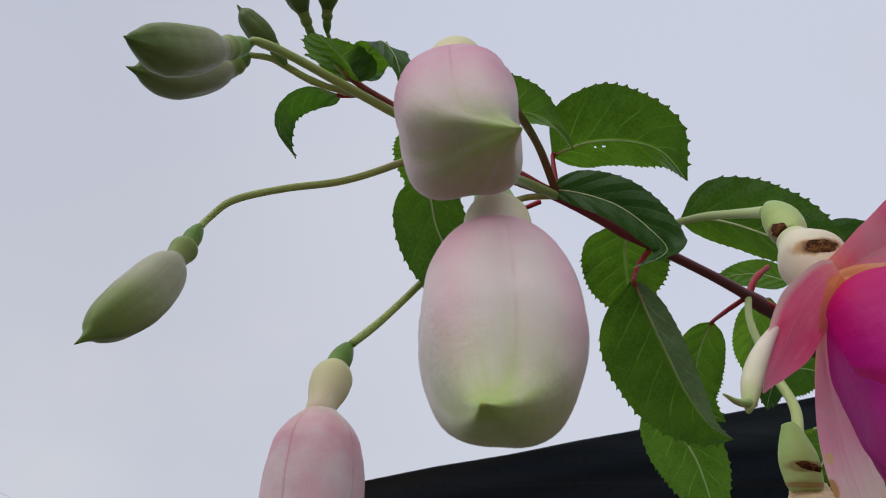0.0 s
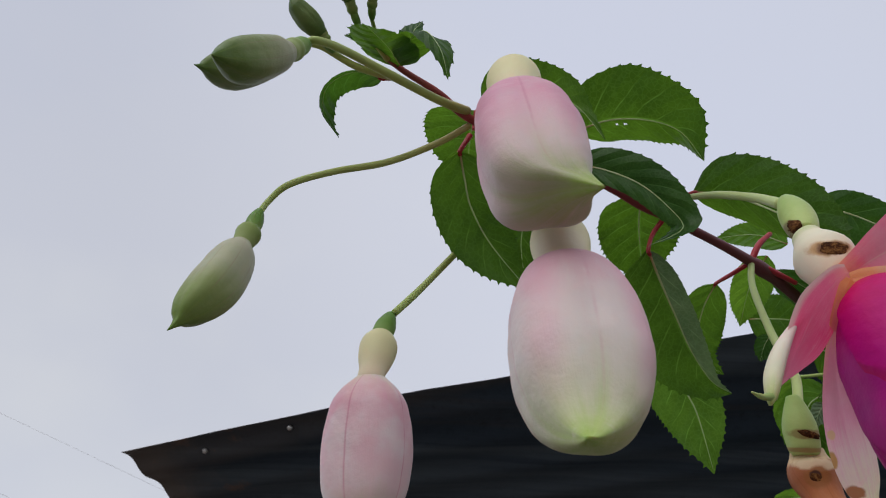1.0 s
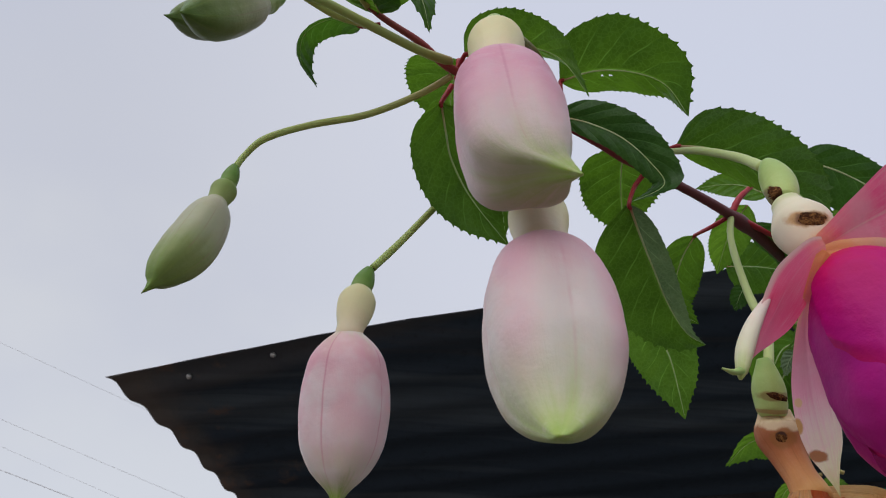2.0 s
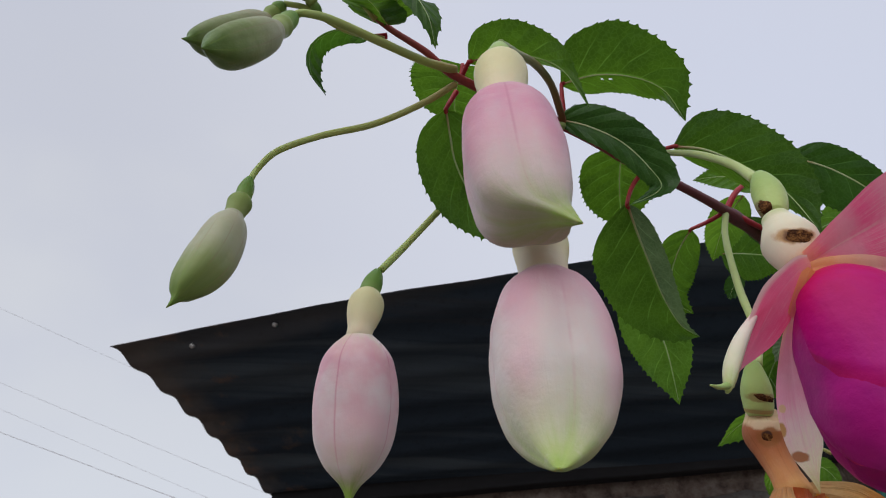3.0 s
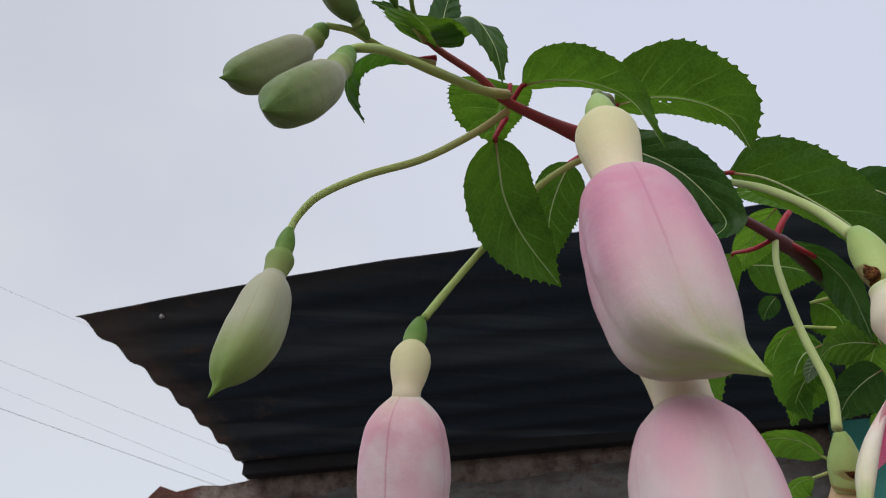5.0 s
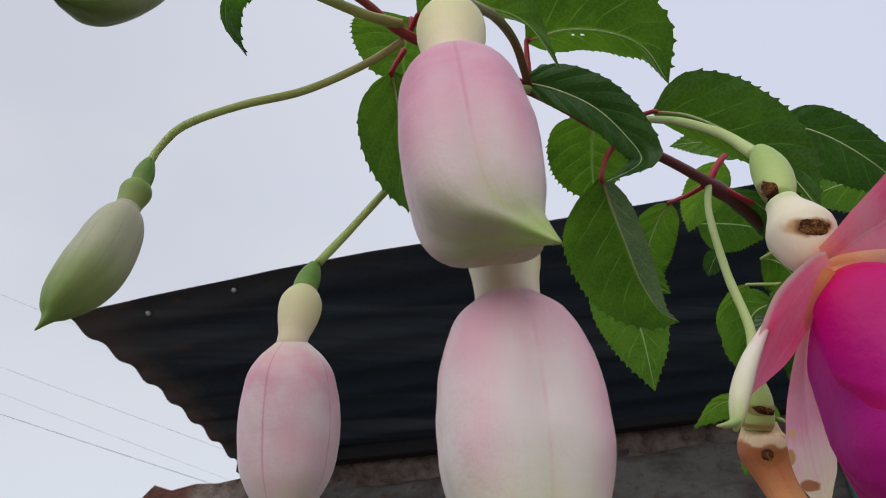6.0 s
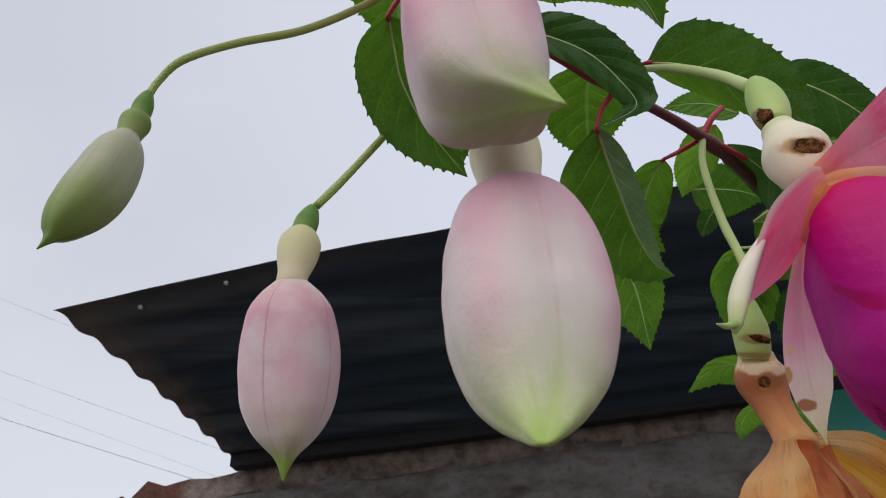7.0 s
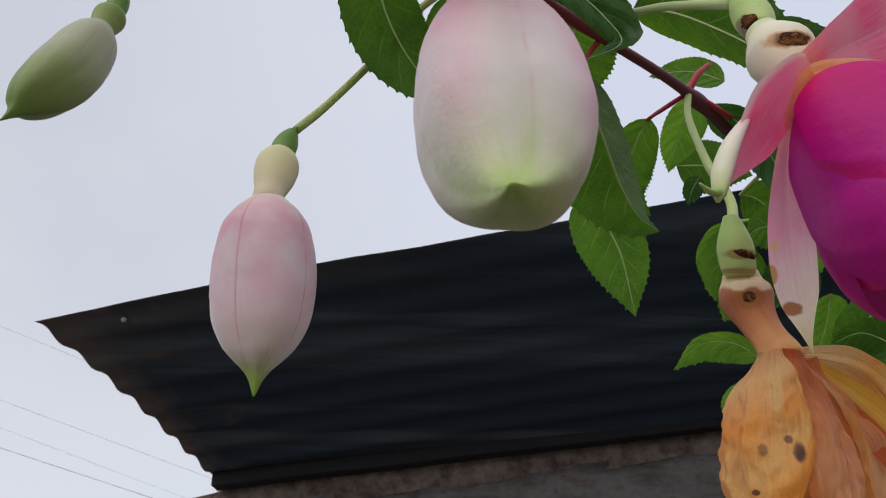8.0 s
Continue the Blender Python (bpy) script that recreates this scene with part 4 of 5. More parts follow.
def open_flower():
    tube = throat_tube("flower", [(66.9, 95.9, 1605.2), (67.1, 95.5, 1602.9), (67.4, 94.7, 1598.5), (67.4, 93.4, 1593.0), (67.7, 92.2, 1590.1)], [(0, 2.9), (0.12, 3.4), (0.28, 4.7), (0.46, 5.7), (0.62, 5.3), (0.82, 4.2), (0.94, 3.1), (1, 2.0)], tube_ivory, plant, "open fuchsia flower, ivory tube, pink sepals, magenta petals")
    germ = throat_tube("ovary", [(69.5, 101.1, 1621.8), (69.5, 100.6, 1619.0), (69.1, 99.1, 1613.2), (67.3, 96.4, 1606.5)], [(0, 1.4), (0.12, 2.4), (0.38, 3.45), (0.66, 3.45), (0.88, 2.9), (1, 2.2)], ovary_scabby, tube, "pale green ovary with brown scabs")
    scab("scab", tube, (66.7, 89.8, 1596.0), (-0.0, -804.5, -594.0), (999.7, 14.5, -19.7), 2.7, 1.35, 0.16, tube, "round brown scab")
    scab("scab", germ, (65.3, 97.4, 1608.7), (-0.0, -804.5, -594.0), (24.4, -593.8, 804.2), 2.3, 1.4, 0.5, tube, "rough brown scab")
    # the four sepals, swept back from the crown of the tube
    blade("sepal", [(66.2, 88.0, 1588.4), (63.3, 87.6, 1586.5), (58.6, 88.6, 1581.7), (53.6, 90.1, 1575.0), (50.8, 91.0, 1571.0), (48.8, 91.8, 1568.0)], (51.3, 87.7, 1577.2), (59.4, 93.1, 1576.2), flower_sepal, tube, "pink sepal with a white rolled edge", CROWN, 0, 0.3, 0.1)
    throat_tube("rolled_edge", [(58.1, 90.5, 1583.4), (53.2, 89.4, 1577.9), (49.3, 89.0, 1572.7), (46.7, 88.8, 1568.2), (45.3, 88.7, 1564.8), (44.5, 88.9, 1562.7)], [(0, 0.15), (0.3, 0.7), (0.55, 1.3), (0.78, 1.45), (0.93, 1.0), (1, 0.3)], sepal_roll, tube, "cream underside rolled up along the margin")
    stalk("sepal_tip", [(45.6, 89.0, 1564.3), (42.9, 87.0, 1563.0), (40.1, 83.8, 1561.9)], 0.75, 0.15, ovary_pale, tube, "small pale green hooked point")
    blade("sepal", [(66.1, 88.2, 1587.2), (64.1, 88.3, 1584.4), (62.2, 90.9, 1580.5), (61.5, 95.5, 1575.9), (62.6, 102.4, 1570.4), (66.9, 113.8, 1564.1), (73.2, 126.2, 1556.9)], (58.1, 99.3, 1573.0), (66.5, 100.1, 1572.8), flower_sepal_pale, tube, "pale pink hanging sepal with brown spots", HANG, 0, 0.25, 0.12)
    blade("sepal", [(67.0, 90.8, 1589.7), (74.1, 90.5, 1594.0), (83.3, 91.0, 1599.1), (95.9, 91.3, 1606.8), (110.1, 90.2, 1616.6)], (80.1, 85.5, 1604.4), (90.0, 94.3, 1595.0), flower_sepal_wide, tube, "broad rosy upswept sepal", FAN, 0, 0.3, 0.1)
    blade("sepal", [(65.9, 90.0, 1588.1), (69.8, 89.4, 1588.6), (75.3, 90.1, 1588.9), (83.2, 92.3, 1589.4), (95.2, 96.2, 1589.5)], (78.4, 90.1, 1591.4), (76.9, 91.0, 1586.4), flower_sepal_band, tube, "orange and pink sepal seen along its blade", CROWN, 0, 0.3, 0.1)
    # the skirt of overlapping petals
    skirt = Skirt((69.9, 92.7, 1589.1), (78.9, 94.3, 1549.8), (999.7, 14.5, -19.7), [(0, 2.0), (0.03, 4.6), (0.065, 6.4), (0.12, 8.3), (0.2, 9.9), (0.34, 11.6), (0.53, 13.2), (0.68, 14.5), (0.9, 13.4), (1.0, 10.8)])
    skirt.petal(30, 105, 0.80, 0.9, corolla_mat, tube, "large smooth magenta petal")
    skirt.petal(-42, 78, 1.0, 0.2, corolla_deep, tube, "purple petal under its neighbour")
    skirt.petal(120, 80, 0.95, 0.6, corolla_mat, tube, "large magenta petal")
    skirt.petal(200, 80, 1.0, -0.4, corolla_deep, tube, "large magenta petal")
    skirt.petal(280, 70, 0.9, -1.2, corolla_mat, tube, "large magenta petal")


def wilted_flower():
    tube = throat_tube("wilted_flower", [(68.4, 132.1, 1577.7), (68.4, 133.0, 1573.9), (68.7, 132.4, 1567.6), (69.1, 130.2, 1560.9), (69.5, 128.9, 1556.5)], [(0, 3.3), (0.06, 3.7), (0.16, 4.8), (0.26, 5.0), (0.45, 3.8), (0.7, 3.2), (0.9, 3.7), (0.96, 3.6), (1, 3.0)], tube_brown, plant, "wilted hanging flower, brown tube and orange petals")
    germ = throat_tube("ovary", [(66.6, 125.8, 1587.2), (66.8, 126.4, 1585.4), (66.8, 127.7, 1581.7), (67.0, 129.7, 1577.0), (66.8, 130.1, 1575.5)], [(0, 1.2), (0.15, 2.1), (0.5, 3.4), (0.8, 3.3), (0.93, 2.95), (1, 2.3)], ovary_scabby, tube, "pale green ovary with brown scabs")
    scab("scab", germ, (67.4, 126.2, 1578.3), (-71.0, -825.1, -560.5), (996.8, 160.0, -269.3), 2.4, 0.75, 0.45, tube, "rough brown scab")
    scab("scab", tube, (66.7, 128.9, 1570.2), (-71.0, -825.1, -560.5), (996.8, -38.7, -69.3), 1.1, 0.8, 0.12, tube, "dark brown scar")
    pod = Skirt((68.9, 129.5, 1558.3), (63.4, 131.9, 1522.4), (996.8, -38.7, -69.3), [(0, 3.85), (0.05, 4.5), (0.10, 5.7), (0.22, 8.3), (0.45, 10.6), (0.75, 10.8), (1.0, 7.0)])
    pod.petal(-70, 62, 0.96, 0.8, wilt_tan, tube, "shrivelled tan petal with dark spots", 0.9)
    pod.petal(35, 60, 0.98, -2.2, wilt_orange, tube, "shrivelled orange petal with dark spots", 0.9)
    pod.petal(150, 80, 0.95, 0.2, wilt_tan, tube, "shrivelled tan petal", 0.9)
    pod.petal(235, 70, 0.95, -1.4, wilt_orange, tube, "shrivelled orange petal", 0.9)
    blade("petal", [(71.9, 128.5, 1556.8), (74.7, 128.4, 1547.6), (77.6, 131.5, 1539.2), (80.2, 139.3, 1529.0)], (68.3, 129.8, 1541.0), (83.6, 132.0, 1546.5), wilt_orange, tube, "shrivelled orange petal with dark spots", SPOON, 0, 0.35, 0.3)
    blade("petal", [(73.7, 130.5, 1557.1), (79.5, 131.9, 1552.5), (85.6, 134.1, 1546.7), (94.0, 140.4, 1538.2)], (79.7, 134.1, 1547.5), (86.3, 132.6, 1552.4), wilt_yellow, tube, "shrivelled yellow petal", SPOON, 0, 0.3, 0.3)
    blade("petal", [(74.6, 130.7, 1554.9), (79.5, 131.9, 1547.2), (85.5, 134.6, 1540.7), (92.0, 139.3, 1533.0)], (80.0, 132.7, 1542.4), (85.3, 132.8, 1545.2), wilt_red, tube, "shrivelled red-orange petal", SPOON, 0, 0.35, 0.3)
    blade("petal", [(71.2, 131.0, 1558.5), (77.8, 130.8, 1558.0), (84.4, 131.6, 1555.9), (89.8, 134.6, 1550.9), (94.6, 141.7, 1541.6)], (83.5, 133.6, 1553.0), (88.4, 132.6, 1559.3), wilt_tan, tube, "shrivelled tan sepal", SPOON, 0, 0.5, 0.3)


# the main stem, from the shoot tip to its foot
stalk("stem", [(-25.1, 83.9, 1670.4), (-16.4, 92.0, 1667.4), (-6.5, 99.0, 1665.4), (2.0, 107.0, 1664.0), (33.2, 128.7, 1666.5), (53.0, 142.6, 1666.2), (91.0, 167.0, 1663.0), (121.9, 195.8, 1661.8)], 0.8, 2.3, stem_mat, plant, "dark red branch", 16, 120, ((0.0, 0.7), (0.15, 1.0), (0.27, 1.5), (0.33, 2.1), (0.37, 1.6), (0.48, 1.5), (0.53, 1.9), (0.58, 1.5), (0.76, 1.65), (0.80, 2.5), (0.84, 1.9), (1.0, 2.1)))
stalk("stem", [(120.6, 195.0, 1662.3), (180.7, 245.3, 1650.6), (230.0, 330.0, 1560.0), (330.0, 430.0, 1300.0), (400.0, 500.0, 700.0), (420.0, 520.0, -15.0)], 2.3, 7.0, wood_mat, plant, "woody brown main stem", 16, 90)
# hanging buds
bud([(-20.6, 135.0, 1621.0), (-22.6, 134.2, 1614.0), (-24.4, 132.6, 1600.5), (-25.2, 139.5, 1583.0), (-26.5, 144.0, 1562.0)], (2.7, 4.6, 3.3, 10.0), (ovary_green, tube_cream, sepal_pink), "closed pink and white hanging bud with a green tip", [(0, 0.33), (0.03, 0.47), (0.064, 0.62), (0.13, 0.81), (0.19, 0.90), (0.32, 0.985), (0.45, 1.0), (0.58, 0.955), (0.67, 0.86), (0.77, 0.66), (0.83, 0.45), (0.88, 0.245), (0.93, 0.12), (1.0, 0.02)], full=0.52)
stalk("pedicel", [(33.2, 128.7, 1666.5), (22.8, 125.7, 1661.9), (10.9, 127.6, 1655.0), (3.2, 131.6, 1647.3), (-4.3, 135.0, 1640.7), (-13.5, 136.3, 1630.0), (-19.8, 134.6, 1621.0)], 0.85, 1.0, lime_mat, plant, "thin pale green pedicel, brownish at its foot")
bud([(-47.0, 100.0, 1624.0), (-47.9, 100.0, 1618.4), (-49.1, 99.4, 1612.6), (-51.0, 96.8, 1599.0), (-57.0, 94.0, 1586.0)], (1.9, 2.8, 2.3, 5.25), (ovary_green, tube_lime, sepal_green), "closed greenish-white bud on a long arched pedicel", full=0.5, beak=0.1)
stalk("pedicel", [(1.3, 108.2, 1662.8), (-7.1, 108.1, 1655.9), (-19.6, 106.0, 1646.5), (-32.2, 102.1, 1638.9), (-41.4, 99.3, 1631.6), (-45.6, 100.0, 1626.9), (-47.2, 100.0, 1622.6)], 0.95, 0.75, lime_mat, plant, "long arched lime pedicel")
bud([(-32.8, 68.7, 1641.2), (-34.0, 66.3, 1635.3), (-34.8, 64.4, 1630.9), (-39.6, 60.4, 1621.7), (-43.1, 52.9, 1611.9)], (2.0, 2.4, 2.2, 4.45), (ovary_green, tube_lime, sepal_leafy), "plump greenish-white bud pointing outwards", full=0.5, beak=0.07)
stalk("pedicel", [(1.0, 105.0, 1665.0), (-6.5, 95.7, 1657.6), (-17.6, 83.3, 1651.0), (-26.3, 73.6, 1646.0), (-30.9, 67.7, 1640.6), (-32.8, 68.7, 1641.2)], 1.25, 0.85, lime_mat, plant, "stout lime pedicel along the red stem")
bud([(-39.1, 79.6, 1660.4), (-40.8, 80.3, 1658.5), (-42.8, 80.6, 1655.5), (-49.3, 76.9, 1645.3), (-55.2, 68.4, 1634.3)], (1.9, 2.3, 2.1, 4.6), (ovary_green, tube_lime, sepal_leafy), "greenish-white bud behind its neighbour", full=0.5, beak=0.1)
stalk("pedicel", [(-16.7, 92.0, 1662.0), (-24.6, 86.9, 1658.9), (-29.2, 83.6, 1658.8), (-34.0, 80.6, 1659.8), (-39.1, 79.6, 1660.4)], 0.8, 0.7, lime_mat, plant, "")
bud([(-30.6, 81.8, 1658.6), (-32.2, 79.6, 1659.9), (-33.0, 78.1, 1660.6), (-36.6, 74.4, 1662.5), (-40.4, 69.7, 1665.2)], (1.2, 1.5, 1.5, 2.8), (ovary_green, tube_lime, sepal_small), "small dark green bud", full=0.42, beak=0.12, blunt=-0.7)
stalk("pedicel", [(-18.9, 92.3, 1663.0), (-26.3, 85.6, 1659.4), (-30.7, 81.7, 1658.7)], 0.6, 0.5, lime_mat, plant, "")
bud([(-24.7, 80.0, 1665.8), (-25.8, 76.8, 1667.4), (-26.6, 73.9, 1668.6), (-28.1, 68.9, 1670.4), (-30.6, 61.8, 1672.6)], (1.0, 1.35, 1.4, 2.9), (ovary_green, tube_lime, sepal_small), "small upright dark green bud", full=0.42, beak=0.12, blunt=-0.7)
bud([(-21.6, 78.6, 1667.2), (-21.4, 76.0, 1668.2), (-21.0, 73.6, 1669.1), (-20.1, 69.0, 1670.5), (-19.3, 62.0, 1672.8)], (1.0, 1.3, 1.35, 2.7), (ovary_green, tube_lime, sepal_small), "small upright dark green bud", full=0.42, beak=0.12, blunt=-0.7)
stalk("pedicel", [(-18.8, 89.7, 1666.7), (-22.2, 84.3, 1667.4), (-24.7, 79.9, 1665.9)], 0.6, 0.5, lime_mat, plant, "")
stalk("pedicel", [(-18.5, 89.4, 1667.0), (-21.0, 83.3, 1668.3), (-21.6, 78.5, 1667.3)], 0.6, 0.5, lime_mat, plant, "")
bud([(8.7, 65.0, 1625.2), (8.4, 64.0, 1619.6), (7.8, 60.0, 1603.4), (8.3, 55.6, 1584.0), (15.0, 46.4, 1567.6)], (2.5, 4.9, 3.9, 8.5), (ovary_pale, tube_cream, sepal_hook), "large rosy white bud with a hooked green tip", full=0.46, beak=0.1, blunt=0.42, oblique=1.7, broad=1.0, nose=0.15, square=0.085, turn=(-0.747, -0.662, 0.054))
stalk("pedicel", [(33.2, 128.7, 1666.5), (31.4, 122.5, 1666.5), (27.2, 109.3, 1662.5), (20.1, 90.5, 1649.2), (13.3, 75.6, 1635.7), (9.2, 66.3, 1627.4)], 1.1, 0.9, brown_mat, plant, "curved brown-green pedicel")
bud([(12.6, 77.2, 1600.9), (13.2, 72.0, 1585.6), (12.0, 65.2, 1571.4), (11.8, 64.4, 1556.0), (9.2, 52.5, 1538.0)], (3.2, 4.6, 3.9, 9.1), (ovary_pale, tube_cream, sepal_near), "large pale pink bud with a broad green tip", [(0, 0.43), (0.03, 0.54), (0.09, 0.74), (0.24, 0.935), (0.37, 0.99), (0.47, 1.0), (0.56, 0.98), (0.66, 0.88), (0.745, 0.75), (0.825, 0.56), (0.89, 0.37), (0.935, 0.235), (0.97, 0.14), (1.0, 0.04)], full=0.5, oblique=2.0, square=0.045, turn=(0.72, -0.55, -0.42))
stalk("pedicel", [(33.2, 128.7, 1666.5), (22.0, 110.0, 1648.0), (14.5, 92.0, 1625.0), (13.2, 81.5, 1607.0), (12.6, 77.3, 1600.5)], 1.2, 1.2, pale_mat, plant, "short pale green pedicel")
# leaves of the shoot tip
leaf([(-20.6, 94.0, 1665.5), (-27.8, 93.0, 1667.5), (-35.0, 96.0, 1665.9), (-36.6, 101.4, 1662.3), (-33.0, 106.5, 1657.8)], (-37.5, 94.5, 1661.8), (-33.1, 101.8, 1668.8), [(-16.1, 94.6, 1666.5)], leaf_deep, "small curled drooping toothed leaf", teeth=11)
leaf([(-15.8, 91.2, 1666.8), (-18.3, 85.0, 1665.6), (-21.4, 79.0, 1662.8), (-22.9, 74.5, 1658.8)], (-26.8, 84.6, 1668.4), (-12.6, 79.8, 1659.7), [], leaf_mid, "small young toothed leaf at the shoot tip", teeth=9)
leaf([(-15.5, 90.7, 1667.3), (-13.0, 84.3, 1666.4), (-8.8, 78.5, 1661.0), (-5.1, 78.7, 1652.8), (-3.6, 82.2, 1645.7)], (-11.8, 76.2, 1657.6), (-5.5, 83.6, 1664.6), [], leaf_mid, "small arched toothed leaf with a pointed tip", teeth=9)
leaf([(-17.0, 92.2, 1669.9), (-22.0, 90.5, 1674.0), (-26.5, 89.6, 1677.3), (-30.9, 89.5, 1679.9)], (-26.5, 88.2, 1680.0), (-25.8, 90.5, 1675.2), [], leaf_deep, "small young toothed leaf at the shoot tip", teeth=8)
leaf([(-15.3, 91.9, 1668.9), (-14.1, 91.3, 1676.2), (-12.6, 90.7, 1682.2), (-10.1, 91.3, 1688.5)], (-16.3, 89.6, 1681.7), (-9.8, 93.1, 1678.8), [], leaf_top, "small dark young leaf at the shoot tip", teeth=8)
# leaves of the first node
leaf([(-1.4, 114.6, 1660.1), (-0.4, 119.9, 1654.7), (1.0, 125.2, 1649.4), (5.8, 132.3, 1642.3), (15.9, 141.9, 1632.9)], (-10.6, 120.5, 1646.1), (9.5, 125.4, 1649.9), [(1.7, 113.5, 1665.7)], leaf_mid, "broad hanging toothed leaf, light seeping through")
leaf([(5.2, 106.1, 1669.1), (11.7, 102.9, 1667.6), (19.8, 100.0, 1663.8), (27.9, 98.4, 1656.6), (33.3, 99.1, 1643.1)], (19.8, 89.6, 1663.5), (22.1, 105.9, 1667.5), [(2.8, 111.7, 1668.4)], leaf_mid, "arched folded toothed leaf with a drooping tip")
leaf([(3.8, 114.3, 1677.4), (2.3, 122.2, 1678.1), (1.5, 131.2, 1678.2), (3.1, 140.2, 1677.7)], (-11.3, 122.7, 1683.7), (10.7, 123.0, 1681.7), [(3.1, 116.5, 1672.1)], leaf_mid, "toothed leaf behind the stem", bulge=0.4)
# leaves of the second node
leaf([(33.3, 123.5, 1678.5), (42.5, 118.9, 1677.0), (52.4, 116.7, 1673.2), (60.2, 117.0, 1667.8), (65.4, 120.5, 1659.0)], (49.0, 104.2, 1681.0), (51.6, 128.9, 1679.9), [(33.4, 127.7, 1667.9)], leaf_mid, "arched toothed leaf with small holes by the midrib", holes=((30, 9), (31, 9), (36, 9), (37, 9), (38, 9)))
leaf([(21.9, 135.5, 1668.9), (17.9, 140.7, 1662.0), (15.8, 146.0, 1655.0), (16.4, 152.7, 1645.8)], (10.7, 142.0, 1661.0), (24.2, 144.2, 1656.6), [(29.5, 136.3, 1674.4)], leaf_mid, "hanging toothed leaf, light seeping through")
leaf([(31.2, 127.1, 1667.7), (39.4, 126.1, 1663.5), (48.0, 126.3, 1657.4), (54.6, 128.2, 1649.8), (57.7, 130.4, 1643.3), (47.0, 129.7, 1636.4)], (53.2, 121.7, 1659.9), (45.2, 127.9, 1654.3), [(33.2, 128.7, 1666.5)], leaf_top, "dark glossy curled leaf above the stem", bulge=0.35)
leaf([(36.3, 129.1, 1670.9), (41.1, 133.8, 1678.1), (47.5, 141.6, 1684.3), (53.6, 149.9, 1686.6)], (40.3, 134.8, 1681.7), (46.0, 138.8, 1676.4), [(33.2, 128.7, 1666.5)], leaf_top, "dark leaf seen edge-on", teeth=9)
leaf([(54.8, 145.2, 1673.7), (54.5, 153.8, 1669.8), (55.6, 163.4, 1665.3), (57.8, 173.3, 1660.7)], (41.7, 153.1, 1671.2), (67.7, 157.7, 1668.6), [(53.9, 145.4, 1669.1)], leaf_mid, "hanging toothed leaf behind the stem")
leaf([(53.0, 148.3, 1652.3), (57.1, 157.0, 1647.0), (61.4, 165.4, 1641.9), (67.1, 176.2, 1635.6), (73.7, 185.1, 1630.6), (80.6, 189.9, 1628.7)], (46.2, 168.5, 1635.6), (66.4, 162.6, 1642.0), [(60.5, 148.2, 1665.4), (56.6, 150.1, 1661.1)], leaf_mid, "large hanging toothed leaf with a pale midrib and a raised half, sky sheen painted grey-green", bulge=0.3, upper=leaf_sheen)
leaf([(83.5, 180.8, 1666.2), (79.8, 187.9, 1661.8), (78.1, 195.9, 1656.3), (80.1, 203.5, 1651.1), (87.7, 208.8, 1648.5)], (70.8, 195.4, 1655.7), (87.6, 190.2, 1662.1), [(91.0, 167.0, 1663.0), (85.5, 170.8, 1661.6)], leaf_mid, "hanging leaf on a red stalk")
leaf([(71.6, 211.8, 1664.3), (75.8, 218.7, 1652.1), (80.1, 224.1, 1642.5), (83.8, 234.5, 1624.5)], (65.0, 223.3, 1646.1), (89.5, 220.6, 1646.8), [], leaf_young, "pointed hanging toothed leaf, light seeping through")
# leaves round the open flower
leaf([(68.8, 141.4, 1669.0), (76.9, 138.1, 1664.1), (85.7, 135.7, 1654.7), (93.4, 133.8, 1643.5), (98.4, 133.0, 1628.6)], (88.3, 125.9, 1663.2), (87.4, 145.5, 1656.7), [(63.4, 148.9, 1672.7)], leaf_mid, "large arched toothed leaf over the pedicel")
leaf([(111.6, 154.8, 1675.5), (124.8, 156.8, 1671.2), (137.8, 160.6, 1664.0), (150.6, 166.3, 1654.1)], (132.2, 153.7, 1675.5), (127.2, 164.4, 1659.0), [], leaf_deep, "toothed leaf behind the flower")
leaf([(119.5, 191.2, 1693.0), (111.6, 192.0, 1698.7), (104.2, 194.1, 1701.3), (96.1, 197.3, 1702.6)], (108.8, 189.5, 1704.0), (107.1, 195.0, 1695.8), [], leaf_young, "small toothed leaf, light seeping through")
leaf([(120.5, 209.9, 1704.6), (116.8, 219.4, 1702.1), (115.0, 229.8, 1698.2), (114.0, 240.9, 1693.5)], (107.8, 223.5, 1700.4), (122.3, 227.2, 1694.6), [], leaf_young, "hanging toothed leaf behind the node")
leaf([(119.7, 243.7, 1699.2), (129.0, 242.5, 1698.1), (139.3, 241.8, 1695.9), (149.4, 242.3, 1691.8)], (133.8, 236.4, 1705.8), (130.9, 248.4, 1688.1), [], leaf_mid, "toothed leaf under the stem")
leaf([(109.1, 209.4, 1665.0), (107.7, 212.9, 1663.5), (107.1, 216.5, 1662.0), (106.9, 219.8, 1661.0)], (104.4, 216.1, 1664.3), (110.3, 212.2, 1661.1), [], leaf_top, "small dark curled leaf", teeth=7)
leaf([(168.8, 178.1, 1673.2), (154.5, 180.0, 1672.6), (140.2, 182.5, 1671.1), (127.4, 186.4, 1667.3)], (149.6, 174.9, 1681.4), (149.6, 186.7, 1662.8), [], leaf_young, "toothed leaf behind the flower")
leaf([(103.3, 179.7, 1669.8), (111.6, 180.7, 1664.0), (119.7, 183.8, 1654.8), (126.0, 190.9, 1637.5)], (113.4, 172.2, 1658.6), (120.6, 195.5, 1654.9), [(91.0, 167.0, 1663.0)], leaf_top, "dark glossy leaf along the stem", bulge=0.3)
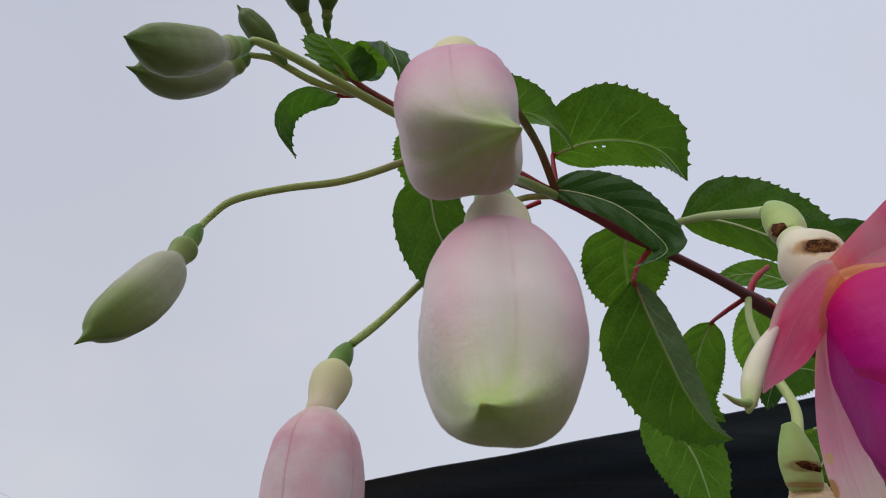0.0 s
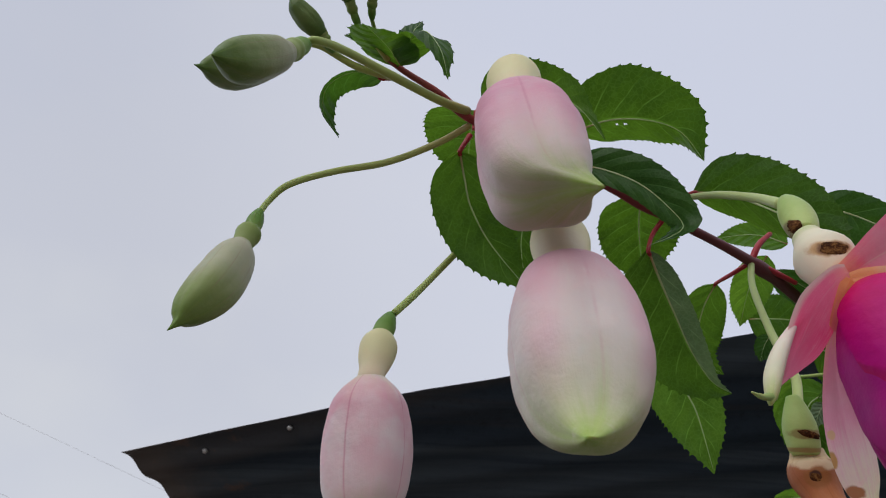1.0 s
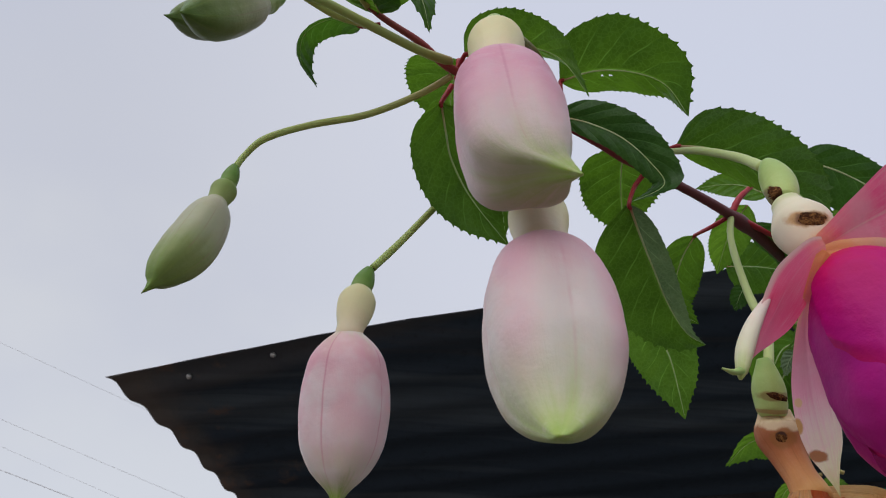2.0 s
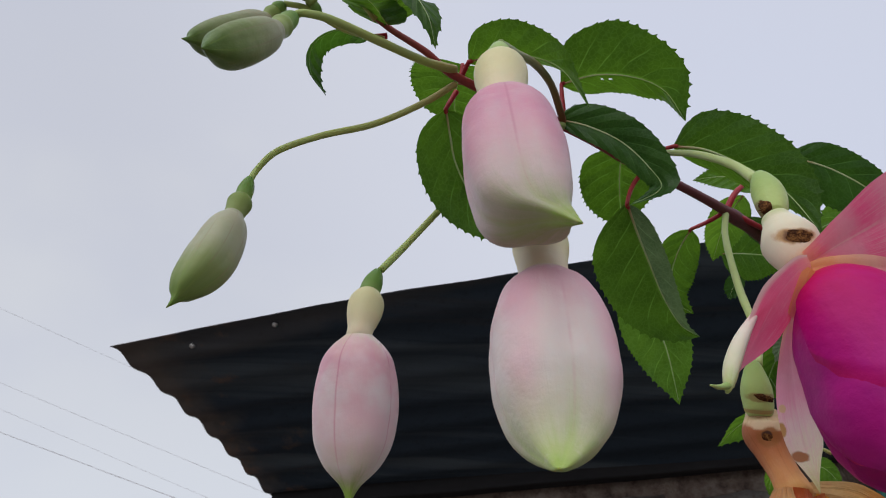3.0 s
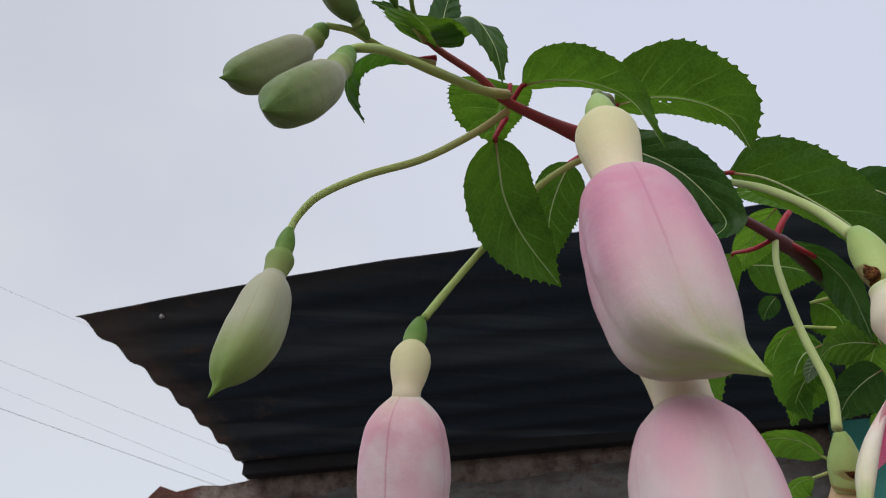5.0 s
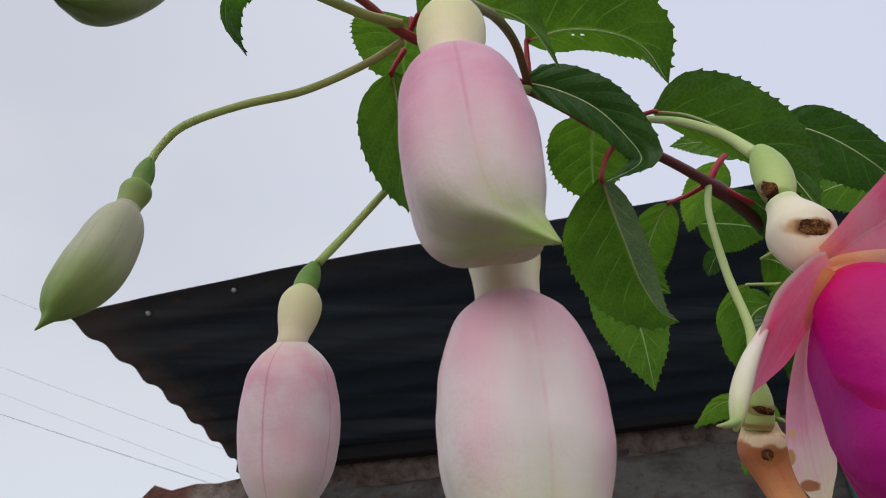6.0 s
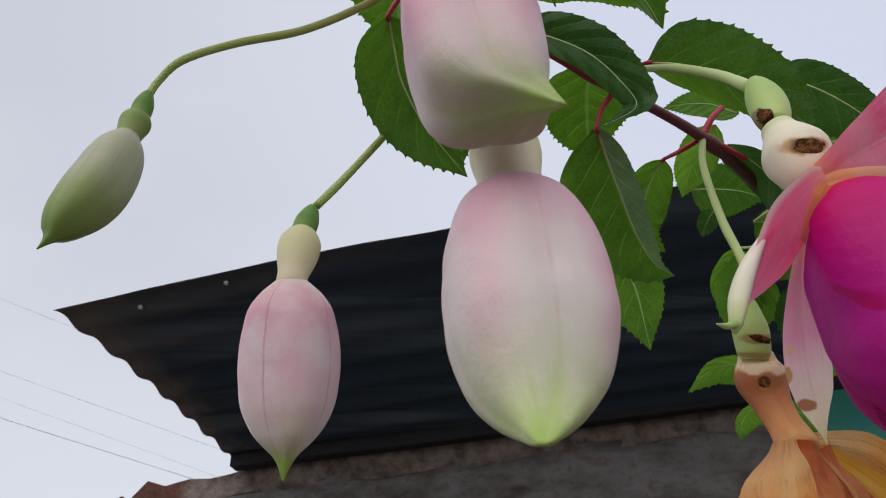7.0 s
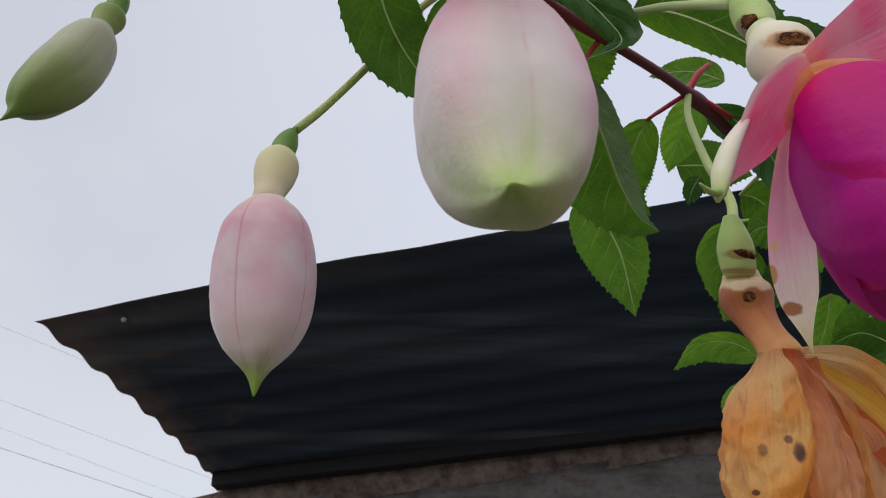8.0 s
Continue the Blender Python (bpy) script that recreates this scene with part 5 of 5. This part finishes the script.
leaf([(139.2, 240.3, 1660.1), (130.3, 242.6, 1655.9), (126.6, 248.2, 1646.2), (132.6, 254.7, 1633.9)], (116.8, 247.4, 1648.5), (136.3, 248.2, 1646.0), [], leaf_young, "round toothed leaf, light seeping through")
leaf([(150.8, 226.1, 1653.1), (139.9, 222.4, 1652.2), (129.3, 220.0, 1649.4), (121.9, 219.3, 1643.6)], (133.0, 214.0, 1656.7), (137.8, 228.6, 1646.4), [], leaf_mid, "curled toothed leaf", teeth=12)
leaf([(159.7, 236.5, 1656.7), (157.7, 234.7, 1663.3), (153.4, 234.2, 1668.1), (147.8, 235.5, 1670.2)], (155.7, 231.8, 1671.8), (147.6, 238.6, 1657.9), [], leaf_young, "toothed leaf in the thicket", teeth=12)
leaf([(162.9, 236.1, 1666.4), (160.6, 244.0, 1657.8), (159.4, 250.8, 1651.0), (159.4, 257.6, 1644.0)], (148.1, 243.7, 1655.4), (172.0, 248.0, 1654.4), [], leaf_young, "toothed leaf in the thicket", teeth=12)
leaf([(153.4, 232.1, 1645.3), (147.5, 235.5, 1642.3), (141.6, 240.1, 1637.4), (137.7, 245.7, 1630.6)], (137.9, 234.6, 1644.4), (150.4, 240.4, 1630.6), [], leaf_top, "dark leaf in the shade of the thicket", teeth=12)
leaf([(145.8, 277.3, 1626.3), (137.3, 276.9, 1633.3), (124.9, 280.3, 1635.2), (113.9, 287.5, 1627.8)], (127.2, 274.7, 1637.8), (130.8, 285.1, 1629.1), [(156.9, 278.2, 1620.0)], leaf_young, "small light green toothed leaf with a torn tip", teeth=13, red=False)
leaf([(146.8, 292.2, 1622.0), (141.8, 295.6, 1621.3), (139.0, 300.2, 1618.4), (138.2, 306.8, 1612.3)], (135.9, 297.1, 1619.7), (148.4, 300.1, 1617.3), [(151.4, 285.5, 1622.5)], leaf_young, "small light green toothed leaf", teeth=11, red=False)
leaf([(133.3, 245.7, 1670.8), (128.9, 250.7, 1667.6), (126.2, 257.5, 1661.4), (130.4, 267.4, 1650.0)], (121.9, 254.8, 1662.5), (138.0, 257.1, 1660.6), [(152.0, 221.6, 1656.5)], leaf_young, "hanging toothed leaf, light seeping through", red=False)
leaf([(135.6, 233.0, 1674.9), (141.9, 235.0, 1674.8), (148.3, 238.8, 1671.9), (155.5, 246.4, 1663.4)], (150.8, 232.8, 1676.9), (139.2, 242.9, 1667.1), [(128.5, 201.6, 1661.0)], leaf_mid, "toothed leaf behind the pedicel", teeth=12, red=False)
leaf([(180.6, 276.6, 1623.0), (186.6, 273.0, 1630.9), (192.8, 269.5, 1639.0), (201.2, 266.4, 1646.1)], (179.0, 268.2, 1639.0), (203.8, 274.2, 1630.7), [], leaf_young, "toothed leaf behind the wilted flower")
leaf([(194.3, 264.5, 1621.2), (189.2, 264.0, 1626.1), (181.8, 264.8, 1629.4), (171.8, 269.5, 1627.3)], (183.0, 259.3, 1633.8), (182.6, 272.8, 1621.1), [], leaf_mid, "toothed leaf behind the wilted flower")
leaf([(180.6, 270.0, 1650.5), (180.3, 277.0, 1643.8), (178.8, 284.1, 1637.1), (176.0, 291.3, 1630.4)], (172.0, 278.6, 1642.4), (189.6, 279.7, 1642.2), [], leaf_young, "toothed leaf behind the wilted flower")
leaf([(135.7, 237.0, 1652.9), (130.8, 242.7, 1648.5), (127.4, 249.9, 1642.1), (126.3, 258.5, 1633.8)], (122.8, 245.3, 1645.0), (140.6, 250.1, 1641.9), [], leaf_young, "toothed leaf behind the wilted flower", teeth=12)
leaf([(140.1, 269.2, 1609.2), (145.6, 269.9, 1611.6), (151.1, 273.3, 1610.4), (157.7, 279.4, 1605.4)], (145.7, 266.5, 1616.2), (150.9, 277.3, 1604.9), [], leaf_young, "toothed leaf behind the wilted flower", teeth=12)
# small added blade whose pale colour gives a leaf tip its glossy highlight
leaf([(132.7, 236.1, 1652.2), (129.4, 237.3, 1648.5), (127.1, 239.4, 1643.5)], (124.5, 237.5, 1646.7), (131.6, 238.7, 1646.2), [], leaf_sheen, "tiny pale blade added as the glint on a leaf tip by the round one", teeth=5)
# red stalks at the second big node
stalk("petiole", [(91.0, 167.0, 1663.0), (94.6, 165.2, 1668.6), (100.6, 166.5, 1674.8)], 1.15, 0.8, red_mat, plant, "short red leaf stalk")
stalk("petiole", [(91.0, 167.0, 1663.0), (97.4, 170.2, 1662.2), (107.5, 176.6, 1661.6)], 1.15, 0.85, red_mat, plant, "short red leaf stalk")
# the open flower
stalk("pedicel", [(64.9, 137.5, 1662.9), (69.0, 127.6, 1652.8), (71.4, 115.2, 1637.7), (69.0, 102.2, 1621.5)], 0.95, 1.3, pale_mat, plant, "arched pale green pedicel")
open_flower()
# the wilted flower
stalk("pedicel", [(91.0, 167.0, 1663.0), (87.0, 164.2, 1650.4), (81.2, 152.7, 1623.8), (76.9, 141.1, 1602.6), (72.8, 136.8, 1591.6)], 1.0, 1.2, pale_mat, plant, "hanging pale green pedicel")
wilted_flower()
